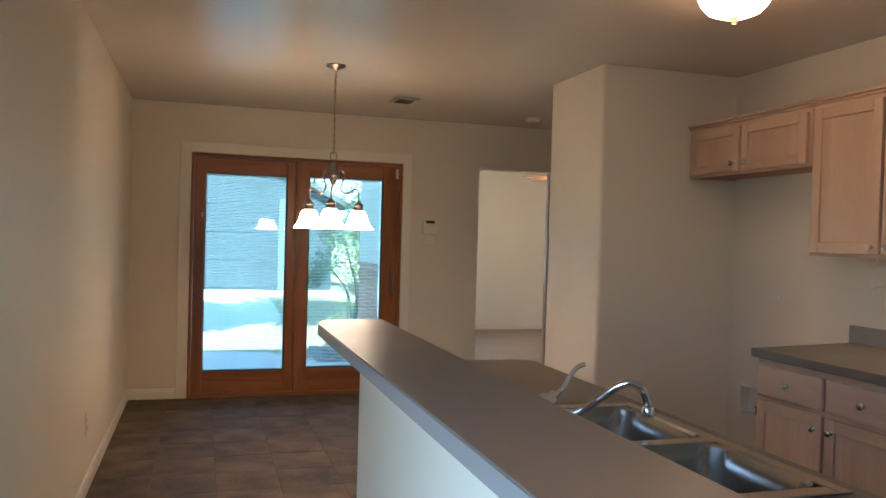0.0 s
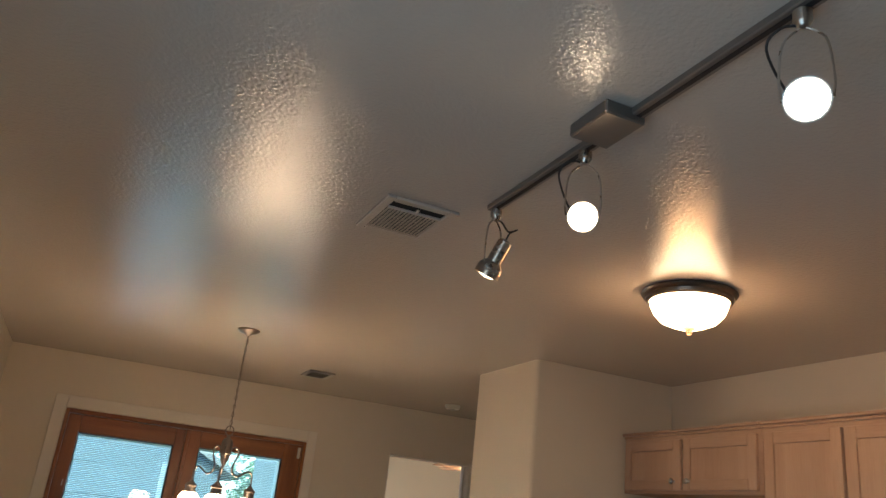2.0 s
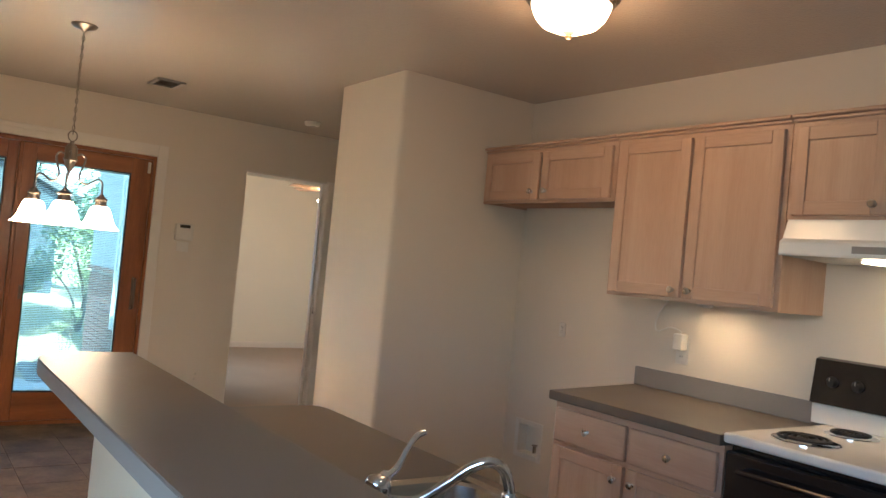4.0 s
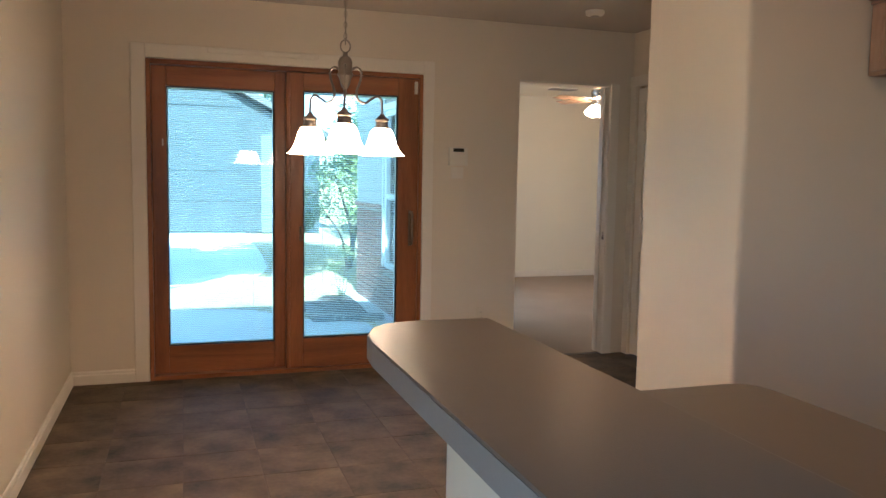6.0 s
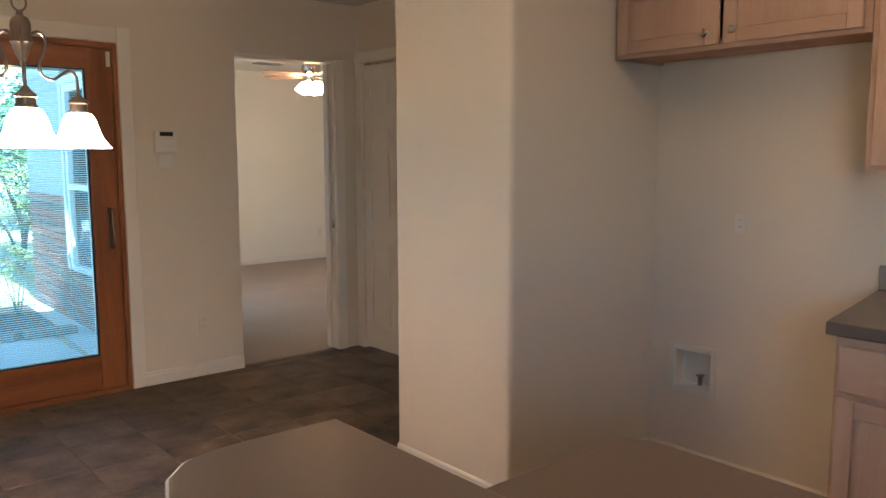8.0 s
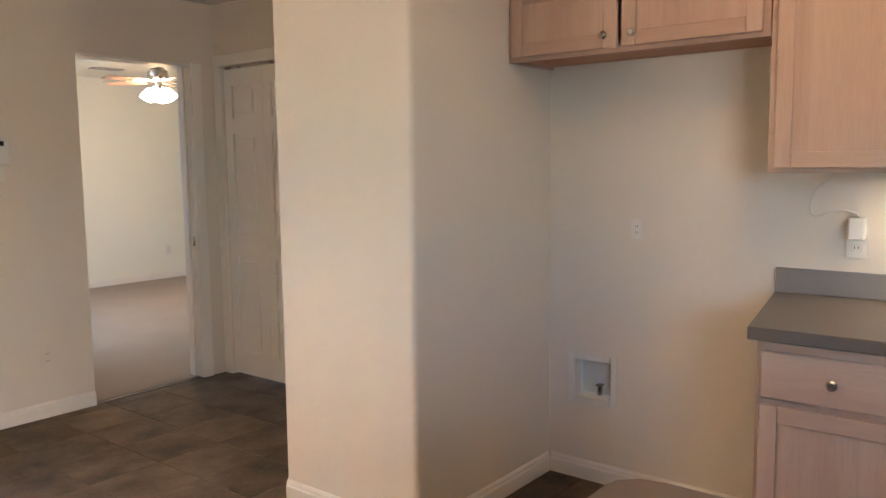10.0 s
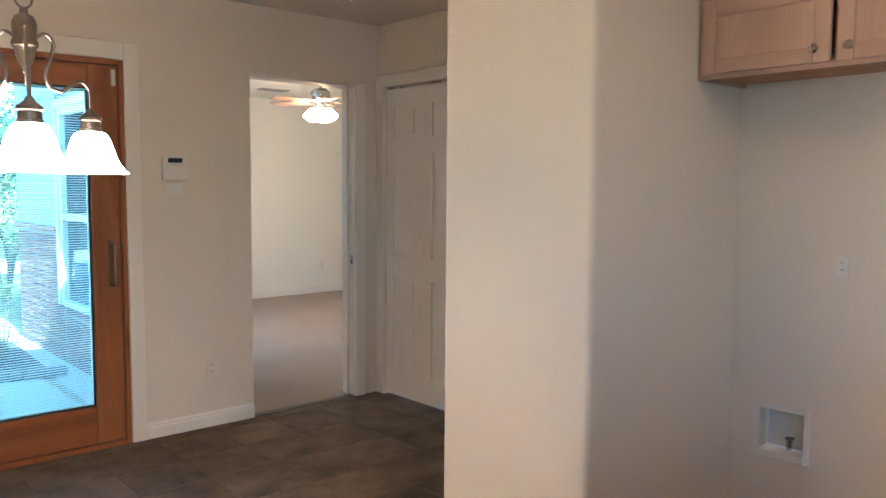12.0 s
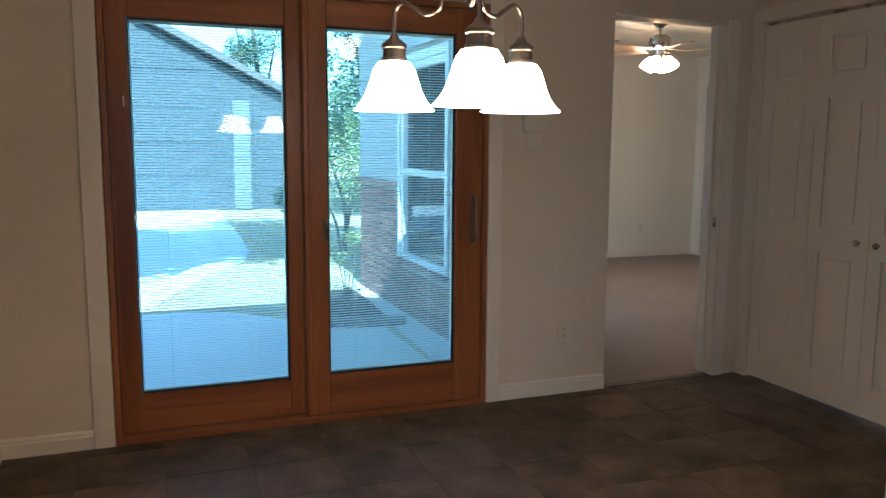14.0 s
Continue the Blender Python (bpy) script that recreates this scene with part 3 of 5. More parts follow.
def wall_cabinet(y0, y1, z0, z1, doors, label, knob_z):
    ob = thing("wall_cabinet", (3.54, (y0 + y1) / 2, z0), label, "cabinet", "upper kitchen cabinets")
    bm = bm_new()
    box(bm, XF + 0.0392, 3.7285, y0, y0 + 0.016, z0, z1)
    box(bm, XF + 0.0392, 3.7285, y1 - 0.016, y1, z0, z1)
    box(bm, XF + 0.0392, 3.7285, y0 + 0.016, y1 - 0.016, z1 - 0.018, z1)
    part("body", bm, M_MAPLE, ob)
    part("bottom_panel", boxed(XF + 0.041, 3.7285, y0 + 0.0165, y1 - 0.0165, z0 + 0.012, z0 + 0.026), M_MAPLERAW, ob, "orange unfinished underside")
    fr = bm_new()
    box(fr, XF + 0.020, XF + 0.039, y0, y1, z0, z0 + 0.035)
    box(fr, XF + 0.020, XF + 0.039, y0, y1, z1 - 0.04, z1)
    box(fr, XF + 0.020, XF + 0.039, y0 + 0.0, y0 + 0.035, z0 + 0.035, z1 - 0.04)
    box(fr, XF + 0.020, XF + 0.039, y1 - 0.035, y1, z0 + 0.035, z1 - 0.04)
    m = (y0 + y1) / 2
    box(fr, XF + 0.020, XF + 0.039, m - 0.02, m + 0.02, z0 + 0.035, z1 - 0.04)
    part("face_frame", fr, M_MAPLEY, ob)
    for i, (a, b, ky) in enumerate(doors):
        d = front(a, b, z0 + 0.016, z1 - 0.022, XF, ob)
        knob(XF, ky, knob_z, d)
    cr = bm_new()
    box(cr, XF + 0.008, 3.7285, y0, y1, z1, z1 + 0.014, bevel=0.003)
    box(cr, XF - 0.006, 3.7285, y0, y1, z1 + 0.0142, z1 + 0.030, bevel=0.005, segments=2)
    part("crown_moulding", cr, M_MAPLEY, ob)
    return ob


wall_cabinet(-3.648, -2.645, 1.787, 2.078, [(-3.117, -2.667, -3.074), (-3.626, -3.139, -3.183)], "short pickled-maple wall cabinet over an empty fridge space", 1.846)
wall_cabinet(-4.5250, -3.6518, 1.347, 2.078, [(-4.0757, -3.674, -4.0425), (-4.5045, -4.0924, -4.1278)], "tall two-door pickled-maple wall cabinet", 1.396)
wall_cabinet(-5.290, -4.529, 1.704, 2.078, [(-4.9015, -4.551, -4.8614), (-5.268, -4.9175, -4.9576)], "short pickled-maple wall cabinet above a range hood", 1.758)

hood = thing("range_hood", (3.49, -4.9325, 1.558), "white enamelled under-cabinet range hood", "range hood")
hb = bm_new()
prof = [(3.728, 1.702), (3.372, 1.702), (3.368, 1.693), (3.345, 1.628), (3.330, 1.618), (3.325, 1.612), (3.325, 1.570), (3.330, 1.564), (3.728, 1.558)]
for yy in (-5.309, -4.556):
    hb.faces.new([hb.verts.new((x, yy, z)) for x, z in prof])
hb.verts.ensure_lookup_table()
n_ = len(prof)
for i in range(n_):
    hb.faces.new((hb.verts[i], hb.verts[(i + 1) % n_], hb.verts[n_ + (i + 1) % n_], hb.verts[n_ + i]))
part("canopy", hb, M_WHITEEN, hood)
part("switch_plate", boxed(3.3215, 3.3248, -5.0386, -4.8284, 1.579, 1.604), M_VENT, hood)
part("lamp_lens", boxed(3.40, 3.50, -5.0387, -4.8283, 1.5515, 1.5575), M_HOODLENS, hood, "lit frosted lamp lens")

ul = thing("under_cabinet_light", (3.52, -4.1, 1.332), "small lit puck light under the wall cabinet", "light")
part("housing", lathe([(0, 0.026), (0.034, 0.026), (0.036, 0.02), (0.036, 0.006), (0.033, 0.0)], (3.54, -4.1, 1.332), 24), M_PLASTIC, ul, smooth=True)
part("lens", lathe([(0.033, 0.006), (0.026, 0.005), (0, 0.004)], (3.54, -4.1, 1.332), 24), M_STRIP, ul, "lit frosted lens", smooth=True)
pl = thing("plug_adapter", (3.71, -3.87, 1.16), "white plug-in power adapter with a thin cord", "adapter")
part("block", boxed(3.675, 3.7213, -3.896, -3.843, 1.115, 1.192, bevel=0.006, segments=2), M_PLASTIC, pl)
part("cord", tube([(3.698, -3.87, 1.192), (3.69, -3.868, 1.205), (3.685, -3.815, 1.215), (3.695, -3.7345, 1.19), (3.705, -3.7114, 1.225), (3.705, -3.7345, 1.285), (3.695, -3.7899, 1.347)], 0.0036, 8), M_PLASTIC, pl, "thin white cord", smooth=True)

# base cabinet and worktop against the east wall
bc = thing("base_cabinet", (3.4, -4.1781, 0.0), "pickled-maple base cabinet with two drawers over two doors", "cabinet")
b = bm_new()
box(b, 3.083, 3.7285, -3.749, -3.735, 0.0, 0.869)
box(b, 3.083, 3.7285, -4.5775, -4.563, 0.0, 0.869)
box(b, 3.71, 3.7285, -4.563, -3.749, 0.0, 0.869)
box(b, 3.083, 3.71, -4.563, -3.749, 0.10, 0.118)
part("body", b, M_MAPLE, bc)
b = bm_new()
for a in ((-4.5775, -3.735, 0.835, 0.869), (-4.5775, -3.735, 0.675, 0.705), (-4.5775, -3.735, 0.10, 0.135), (-3.767, -3.735, 0.135, 0.675), (-4.5775, -4.545, 0.135, 0.675), (-4.174, -4.138, 0.135, 0.675),
          (-3.767, -3.735, 0.705, 0.835), (-4.5775, -4.545, 0.705, 0.835), (-4.174, -4.138, 0.705, 0.835)):
    box(b, 3.064, 3.0828, *a)
part("face_frame", b, M_MAPLEY, bc)
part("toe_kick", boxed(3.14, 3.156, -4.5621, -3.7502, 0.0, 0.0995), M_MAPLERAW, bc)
for a, c, ky, kd in ((-4.146, -3.750, -4.111, -3.946), (-4.5612, -4.1655, -4.2, -4.362)):
    dr = part("drawer_front", boxed(3.044, 3.063, a, c, 0.700, 0.842, bevel=0.006, segments=2), M_MAPLEY, bc)
    knob(3.044, kd, 0.772, dr)
    d = front(a, c, 0.118, 0.682, 3.044, bc)
    knob(3.044, ky, 0.625, d)
wt = thing("worktop", (3.39, -4.1691, 0.87), "grey laminate worktop with a low backsplash", "worktop")
slab_bm = bm_new()
outline = [(3.03, -4.58), (3.7285, -4.58), (3.7285, -3.60), (3.03, -3.715)]
low_ = [slab_bm.verts.new((x, y, 0.8705)) for x, y in outline]
top_ = [slab_bm.verts.new((x, y, 0.910)) for x, y in outline]
slab_bm.faces.new(low_), slab_bm.faces.new(top_)
for i in range(4):
    slab_bm.faces.new((low_[i], low_[(i + 1) % 4], top_[(i + 1) % 4], top_[i]))
bmesh.ops.bevel(slab_bm, geom=list(slab_bm.edges), offset=0.004, segments=2, profile=0.5, affect="EDGES")
part("slab", slab_bm, M_LAM, wt)
part("backsplash", boxed(3.708, 3.7285, -4.58, -3.605, 0.9103, 1.0, bevel=0.003), M_LAMEDGE, wt)

# range
rg = thing("electric_range", (3.39, -4.9625, 0.0), "white electric range with coil burners and black oven door", "range")
part("body", boxed(3.09, 3.725, -5.338, -4.587, 0.03, 0.885, bevel=0.004), M_BLACK, rg)
part("cooktop", boxed(3.035, 3.725, -5.342, -4.584, 0.886, 0.922, bevel=0.010, segments=3), M_WHITEEN, rg, "white enamelled cooktop")
part("oven_door", boxed(3.048, 3.089, -5.3341, -4.5909, 0.20, 0.86, bevel=0.008, segments=2), M_BLACK, rg, "black glass oven door")
part("door_handle", tube([(3.047, -4.6645, 0.80), (3.012, -4.6645, 0.805), (3.012, -5.2605, 0.805), (3.047, -5.2605, 0.80)], 0.011, 10, smooth=False), M_BLACK, rg)
part("drawer", boxed(3.055, 3.089, -5.3341, -4.5909, 0.04, 0.19, bevel=0.006), M_BLACK, rg)
part("back_riser", boxed(3.69, 3.726, -5.2830, -4.5320, 0.9225, 1.0, bevel=0.003), M_WHITEEN, rg, "white enamelled riser")
pn = bm_new()
pr = [(3.688, 1.002), (3.668, 1.005), (3.695, 1.178), (3.726, 1.185), (3.726, 1.002)]
for yy in (-5.2810, -4.5340):
    pn.faces.new([pn.verts.new((x, yy, z)) for x, z in pr])
pn.verts.ensure_lookup_table()
for i in range(5):
    pn.faces.new((pn.verts[i], pn.verts[(i + 1) % 5], pn.verts[5 + (i + 1) % 5], pn.verts[5 + i]))
cp = part("control_panel", pn, M_BLACK, rg, "black control panel")
for yy in (-4.6144, -4.7138, -5.1012, -5.2006):
    kn = part("dial", lathe([(0, -0.024), (0.015, -0.024), (0.018, -0.018), (0.0235, -0.004), (0.0235, 0.0)], (3.6805, yy, 1.095), 20, pose(0, 0, 0, 0, 81, 0)), M_BLACKRUB, cp, smooth=True)
    part("dial_mark", boxed(3.6538, 3.6552, yy - 0.0015, yy + 0.0015, 1.098, 1.112), M_PLASTIC, cp)
for (bx, by, br) in ((3.23, -4.7737, 0.095), (3.54, -4.7737, 0.075), (3.23, -5.1513, 0.075), (3.54, -5.1513, 0.095)):
    bn = part("burner", lathe([(br + 0.018, 0.0), (br + 0.018, 0.004), (br + 0.008, 0.005), (br, 0.001), (0, 0.001)], (bx, by, 0.9222), 28), M_CHROME, rg, "chrome drip pan", smooth=True)
    sp = []
    for k in range(60):
        a = k * 2 * math.pi * 3.52 / 60
        rr = 0.018 + (br - 0.022) * k / 59
        sp.append((bx + rr * math.cos(a), by + rr * math.sin(a), 0.934))
    part("coil", tube(sp, 0.0052, 6, smooth=False), M_BLACKRUB, bn, "black heating coil", smooth=True)

# ---- peninsula: bar, low worktop, sink ----
structure("wall_peninsula", boxed(1.135, 1.209, -6.7015, -3.9, 0, 1.029), M_BEDWALL, "white painted half wall under the breakfast bar", "half wall")
bar = bm_new()
pts = [(0.955, -6.75), (0.955, -4.0495), (0.96, -3.9879), (0.982, -3.9308), (1.015, -3.8957), (1.06, -3.887), (1.10, -3.885), (1.2193, -3.885), (1.2193, -6.75)]
f1 = bar.faces.new([bar.verts.new((x, y, 1.030)) for x, y in pts])
f2 = bar.faces.new([bar.verts.new((x, y, 1.070)) for x, y in pts])
bar.verts.ensure_lookup_table()
k_ = len(pts)
for i in range(k_):
    bar.faces.new((bar.verts[i], bar.verts[(i + 1) % k_], bar.verts[k_ + (i + 1) % k_], bar.verts[k_ + i]))
bmesh.ops.bevel(bar, geom=[e for e in bar.edges if e.verts[0].co.z > 1.06 and e.verts[1].co.z > 1.06], offset=0.004, segments=2, profile=0.5, affect="EDGES")
bt = thing("breakfast_bar_top", (1.10, -5.2254, 1.03), "grey laminate raised breakfast bar top with a rounded corner", "bar top")
part("slab", bar, M_LAM, bt)
part("edge_band", boxed(0.9535, 0.9548, -6.75, -4.0495, 1.0315, 1.0655), M_LAMEDGE, bt, "lighter grey laminate edge band")

SX0, SX1, SY0, SY1 = 1.37, 1.7597, -5.5618, -4.7691
lw = thing("sink_worktop", (1.5713, -5.2254, 0.87), "grey-brown laminate worktop around the sink", "worktop")
top = bm_new()
box(top, 1.2105, SX0, -6.7015, -3.9, 0.8705, 0.909)
box(top, SX0, SX1, SY1, -3.9, 0.8705, 0.909)
box(top, SX0, SX1, -6.7015, SY0, 0.8705, 0.909)
bb = [(SX1, -6.7015), (1.82, -6.7015), (1.82, -3.9703), (1.8111, -3.9308), (1.7887, -3.907), (1.7615, -3.9), (SX1, -3.9)]
lo_ = [top.verts.new((x, y, 0.8705)) for x, y in bb]
hi_ = [top.verts.new((x, y, 0.909)) for x, y in bb]
top.faces.new(lo_), top.faces.new(hi_)
for i in range(len(bb)):
    j = (i + 1) % len(bb)
    top.faces.new((lo_[i], lo_[j], hi_[j], hi_[i]))
part("slab", top, M_LAM, lw)
part("splash_strip", boxed(1.2105, 1.2191, -6.6531, -3.9132, 0.9095, 1.0292), M_LAMEDGE, lw)
cb = thing("sink_cabinet", (1.5556, -5.2254, 0.0), "pickled-maple sink base cabinet under the worktop", "cabinet")
b = bm_new()
box(b, 1.2346, 1.7798, -3.9369, -3.922, 0.0, 0.870)
box(b, 1.2346, 1.7798, -6.6821, -6.6657, 0.0, 0.870)
box(b, 1.7615, 1.7798, -6.6647, -3.9378, 0.0, 0.870)
part("body", b, M_MAPLE, cb)
for i in range(6):
    y1_ = -3.9484 - i * 0.488
    d = part("door", boxed(1.7802, 1.7968, y1_ - 0.47, y1_, 0.118, 0.842, bevel=0.004), M_MAPLE, cb)

sk = thing("kitchen_sink", (1.5869, -5.175, 0.90), "double-bowl stainless steel drop-in kitchen sink", "sink")


def bowl(y0, y1):
    bm = bm_new()
    levels = [(0.0, 0.914, 0.05), (0.006, 0.908, 0.055), (0.012, 0.86, 0.055), (0.022, 0.76, 0.06), (0.05, 0.742, 0.06), (0.12, 0.738, 0.05)]
    rings = []
    for inset, z, rad in levels:
        a0, a1, c0, c1 = 1.45 + inset, 1.745 - inset, y0 + inset, y1 - inset
        rad = min(rad, (a1 - a0) / 2.2, (c1 - c0) / 2.2)
        ring = []
        for cx, cy, st in ((a1 - rad, c1 - rad, 0), (a0 + rad, c1 - rad, 90), (a0 + rad, c0 + rad, 180), (a1 - rad, c0 + rad, 270)):
            for q in range(6):
                an = radians(st + q * 18)
                ring.append(bm.verts.new((cx + rad * math.cos(an), cy + rad * math.sin(an), z)))
        rings.append(ring)
    for a, b_ in zip(rings, rings[1:]):
        for i in range(24):
            j = (i + 1) % 24
            bm.faces.new((a[i], a[j], b_[j], b_[i]))
    bm.faces.new(rings[-1])
    return bm


part("bowl", bowl(-5.1511, -4.793), M_STEEL, sk, smooth=True)
part("bowl", bowl(-5.539, -5.1978), M_STEEL, sk, smooth=True)
rim = bm_new()
for a in ((1.3465, 1.4508, -5.58, -4.75), (1.7446, 1.778, -5.58, -4.75), (1.4509, 1.7445, -4.792, -4.75), (1.4509, 1.7445, -5.58, -5.54), (1.4509, 1.7445, -5.1968, -5.1521)):
    box(rim, *a, 0.9092, 0.9150, bevel=0.0022)
part("rim", rim, M_STEEL, sk)
for yy in (-4.9716, -5.3679):
    part("drain", lathe([(0.045, 0.002), (0.042, 0.004), (0.034, 0.0015), (0, 0.0005)], (1.5987, yy, 0.7385), 20), M_CHROME, sk, smooth=True)

fc = thing("kitchen_faucet", (1.40, -4.93, 0.915), "chrome arched kitchen faucet with a lever handle", "faucet")
part("base_plate", boxed(1.378, 1.434, -5.05, -4.81, 0.9152, 0.925, bevel=0.005, segments=3), M_CHROME, fc, smooth=True)
part("valve_body", lathe([(0.026, 0), (0.026, 0.010), (0.021, 0.016), (0.0205, 0.024), (0.025, 0.029), (0.027, 0.040), (0.025, 0.052), (0.018, 0.061), (0, 0.065)], (1.422, -4.934, 0.925), 26), M_CHROME, fc, smooth=True)
part("spout", tube([(1.425, -4.94, 0.944), (1.484, -4.975, 0.944), (1.53, -5.012, 0.985), (1.562, -5.040, 1.020), (1.590, -5.060, 1.034), (1.617, -5.070, 1.020), (1.632, -5.073, 0.988), (1.634, -5.073, 0.968)], 0.0108, 14), M_CHROME, fc, smooth=True)
part("aerator", lathe([(0.0145, 0), (0.015, 0.006), (0.0145, 0.022), (0.011, 0.026)], (1.634, -5.073, 0.950), 18), M_CHROME, fc, smooth=True)
lv = part("lever", tube([(1.436, -4.931, 0.978), (1.470, -4.922, 0.995), (1.497, -4.914, 1.028), (1.520, -4.906, 1.050), (1.545, -4.898, 1.056)], [0.008 - 0.0002 * i for i in range(14)] + [0.0062] * 11, 10), M_CHROME, fc, smooth=True)
part("lever_cap", lathe([(0.012, -0.008), (0.0135, 0.0), (0.012, 0.008), (0, 0.010)], (1.440, -4.930, 0.981), 16, pose(0, 0, 0, 0, 55, 15)), M_CHROME, lv, smooth=True)


# ---- ceiling things ----
CX, CY = 1.327, -1.94
ch = thing("chandelier", (CX, CY, H), "antique pewter three-arm chandelier with lit bell glass shades", "chandelier")
part("canopy", lathe([(0.062, 0), (0.062, -0.006), (0.05, -0.018), (0.016, -0.026), (0.008, -0.036), (0, -0.038)], (CX, CY, H - 0.0005), 28), M_PEWTER, ch, smooth=True)
zc = H - 0.034
k = 0
while zc > 1.905:
    ring = []
    for q in range(14):
        a = 2 * math.pi * q / 14
        u, w = 0.0065 * math.cos(a), 0.0135 * math.sin(a)
        ring.append((CX + (u if k % 2 else 0), CY + (0 if k % 2 else u), zc - 0.0135 + w))
    part("chain_link", tube(ring, 0.0017, 6, closed=True, smooth=False), M_PEWTER, ch, smooth=True)
    zc -= 0.0225
    k += 1
part("cord", tube([(CX + 0.002, CY, H - 0.03), (CX - 0.002, CY, 2.2), (CX + 0.002, CY, 1.90)], 0.0018, 6), M_BRONZE, ch, "thin electric cord", smooth=True)
part("hanging_ring", tube([(CX + 0.021 * math.cos(2 * math.pi * q / 16), CY, 1.873 + 0.026 * math.sin(2 * math.pi * q / 16)) for q in range(16)], 0.0033, 8, closed=True, smooth=False), M_PEWTER, ch, smooth=True)
part("body", lathe([(0, 0.195), (0.009, 0.193), (0.011, 0.178), (0.022, 0.172), (0.028, 0.160), (0.030, 0.150), (0.029, 0.112), (0.033, 0.104), (0.033, 0.096), (0.026, 0.088), (0.020, 0.062), (0.012, 0.046), (0.006, 0.036), (0.008, 0.028), (0, 0.020)], (CX, CY, 1.655), 28), M_PEWTER, ch, smooth=True)
for ang in (258, 17, 134):
    ca, sa = math.cos(radians(ang)), math.sin(radians(ang))
    line_ = [(0.026, 1.835), (0.055, 1.852), (0.078, 1.828), (0.070, 1.78), (0.055, 1.735), (0.062, 1.695), (0.095, 1.680), (0.125, 1.700), (0.155, 1.718), (0.178, 1.700), (0.182, 1.655), (0.182, 1.625)]
    arm = part("arm", tube([(CX + r * ca, CY + r * sa, 1.597 + 0.85 * (z - 1.625)) for r, z in line_], 0.0052, 10), M_PEWTER, ch, smooth=True)
    sx, sy = CX + 0.182 * ca, CY + 0.182 * sa
    part("socket_cap", lathe([(0, 0.066), (0.008, 0.066), (0.013, 0.056), (0.030, 0.042), (0.031, 0.034), (0.027, 0.031), (0.028, 0.012), (0.031, 0.009), (0.031, 0.002), (0.027, 0.0)], (sx, sy, 1.538), 24), M_PEWTER, ch, smooth=True)
    part("shade", lathe([(1.09 * r_, 0.82 * z_) for r_, z_ in [(0.026, 0.142), (0.036, 0.138), (0.046, 0.118), (0.053, 0.090), (0.060, 0.060), (0.070, 0.032), (0.083, 0.010), (0.091, 0.0), (0.089, -0.001), (0.080, 0.009), (0.067, 0.031), (0.057, 0.059), (0.050, 0.089), (0.043, 0.116), (0.034, 0.134), (0.026, 0.138)]], (sx, sy, 1.424), 32), M_SHADE, ch, "lit white frosted bell glass", smooth=True)
    point_lamp("chandelier_bulb", (sx, sy, 1.455), CH_W, 0.03)

FX, FY = 2.575, -4.115
fl = thing("flush_ceiling_light", (FX, FY, H), "flush bronze ceiling light with a lit frosted bowl", "ceiling light")
part("pan", lathe([(0.135, 0.0), (0.172, 0.0), (0.178, -0.008), (0.172, -0.018), (0.163, -0.022), (0.160, -0.034), (0.150, -0.040), (0.140, -0.034)], (FX, FY, H - 0.0005), 40), M_BRONZE, fl, smooth=True)
part("bowl", lathe([(0.146, -0.032), (0.143, -0.055), (0.130, -0.085), (0.103, -0.114), (0.06, -0.132), (0, -0.138)], (FX, FY, H), 40), M_BOWL, fl, "lit frosted glass bowl", smooth=True)
part("finial", lathe([(0.020, -0.132), (0.022, -0.140), (0.012, -0.146), (0.014, -0.153), (0.009, -0.162), (0, -0.164)], (FX, FY, H), 18), M_BRONZE, fl, smooth=True)
point_lamp("flush_light_bulbs", (FX, FY, H - 0.175), FL_W, 0.08)

TX = 1.582
tk = thing("track_light", (TX, -5.5, H), "grey metal ceiling track with three adjustable spot heads", "track light")
part("track", boxed(TX - 0.018, TX + 0.018, -6.75, -4.385, H - 0.020, H - 0.0005, bevel=0.003), M_TRACK, tk)
part("track_slot", boxed(TX - 0.006, TX + 0.006, -6.74, -4.395, H - 0.0212, H - 0.0198), M_HOLE, tk)
part("feed_box", boxed(TX - 0.087, TX + 0.021, -5.088, -4.94, H - 0.036, H - 0.0006, bevel=0.004), M_TRACK, tk)


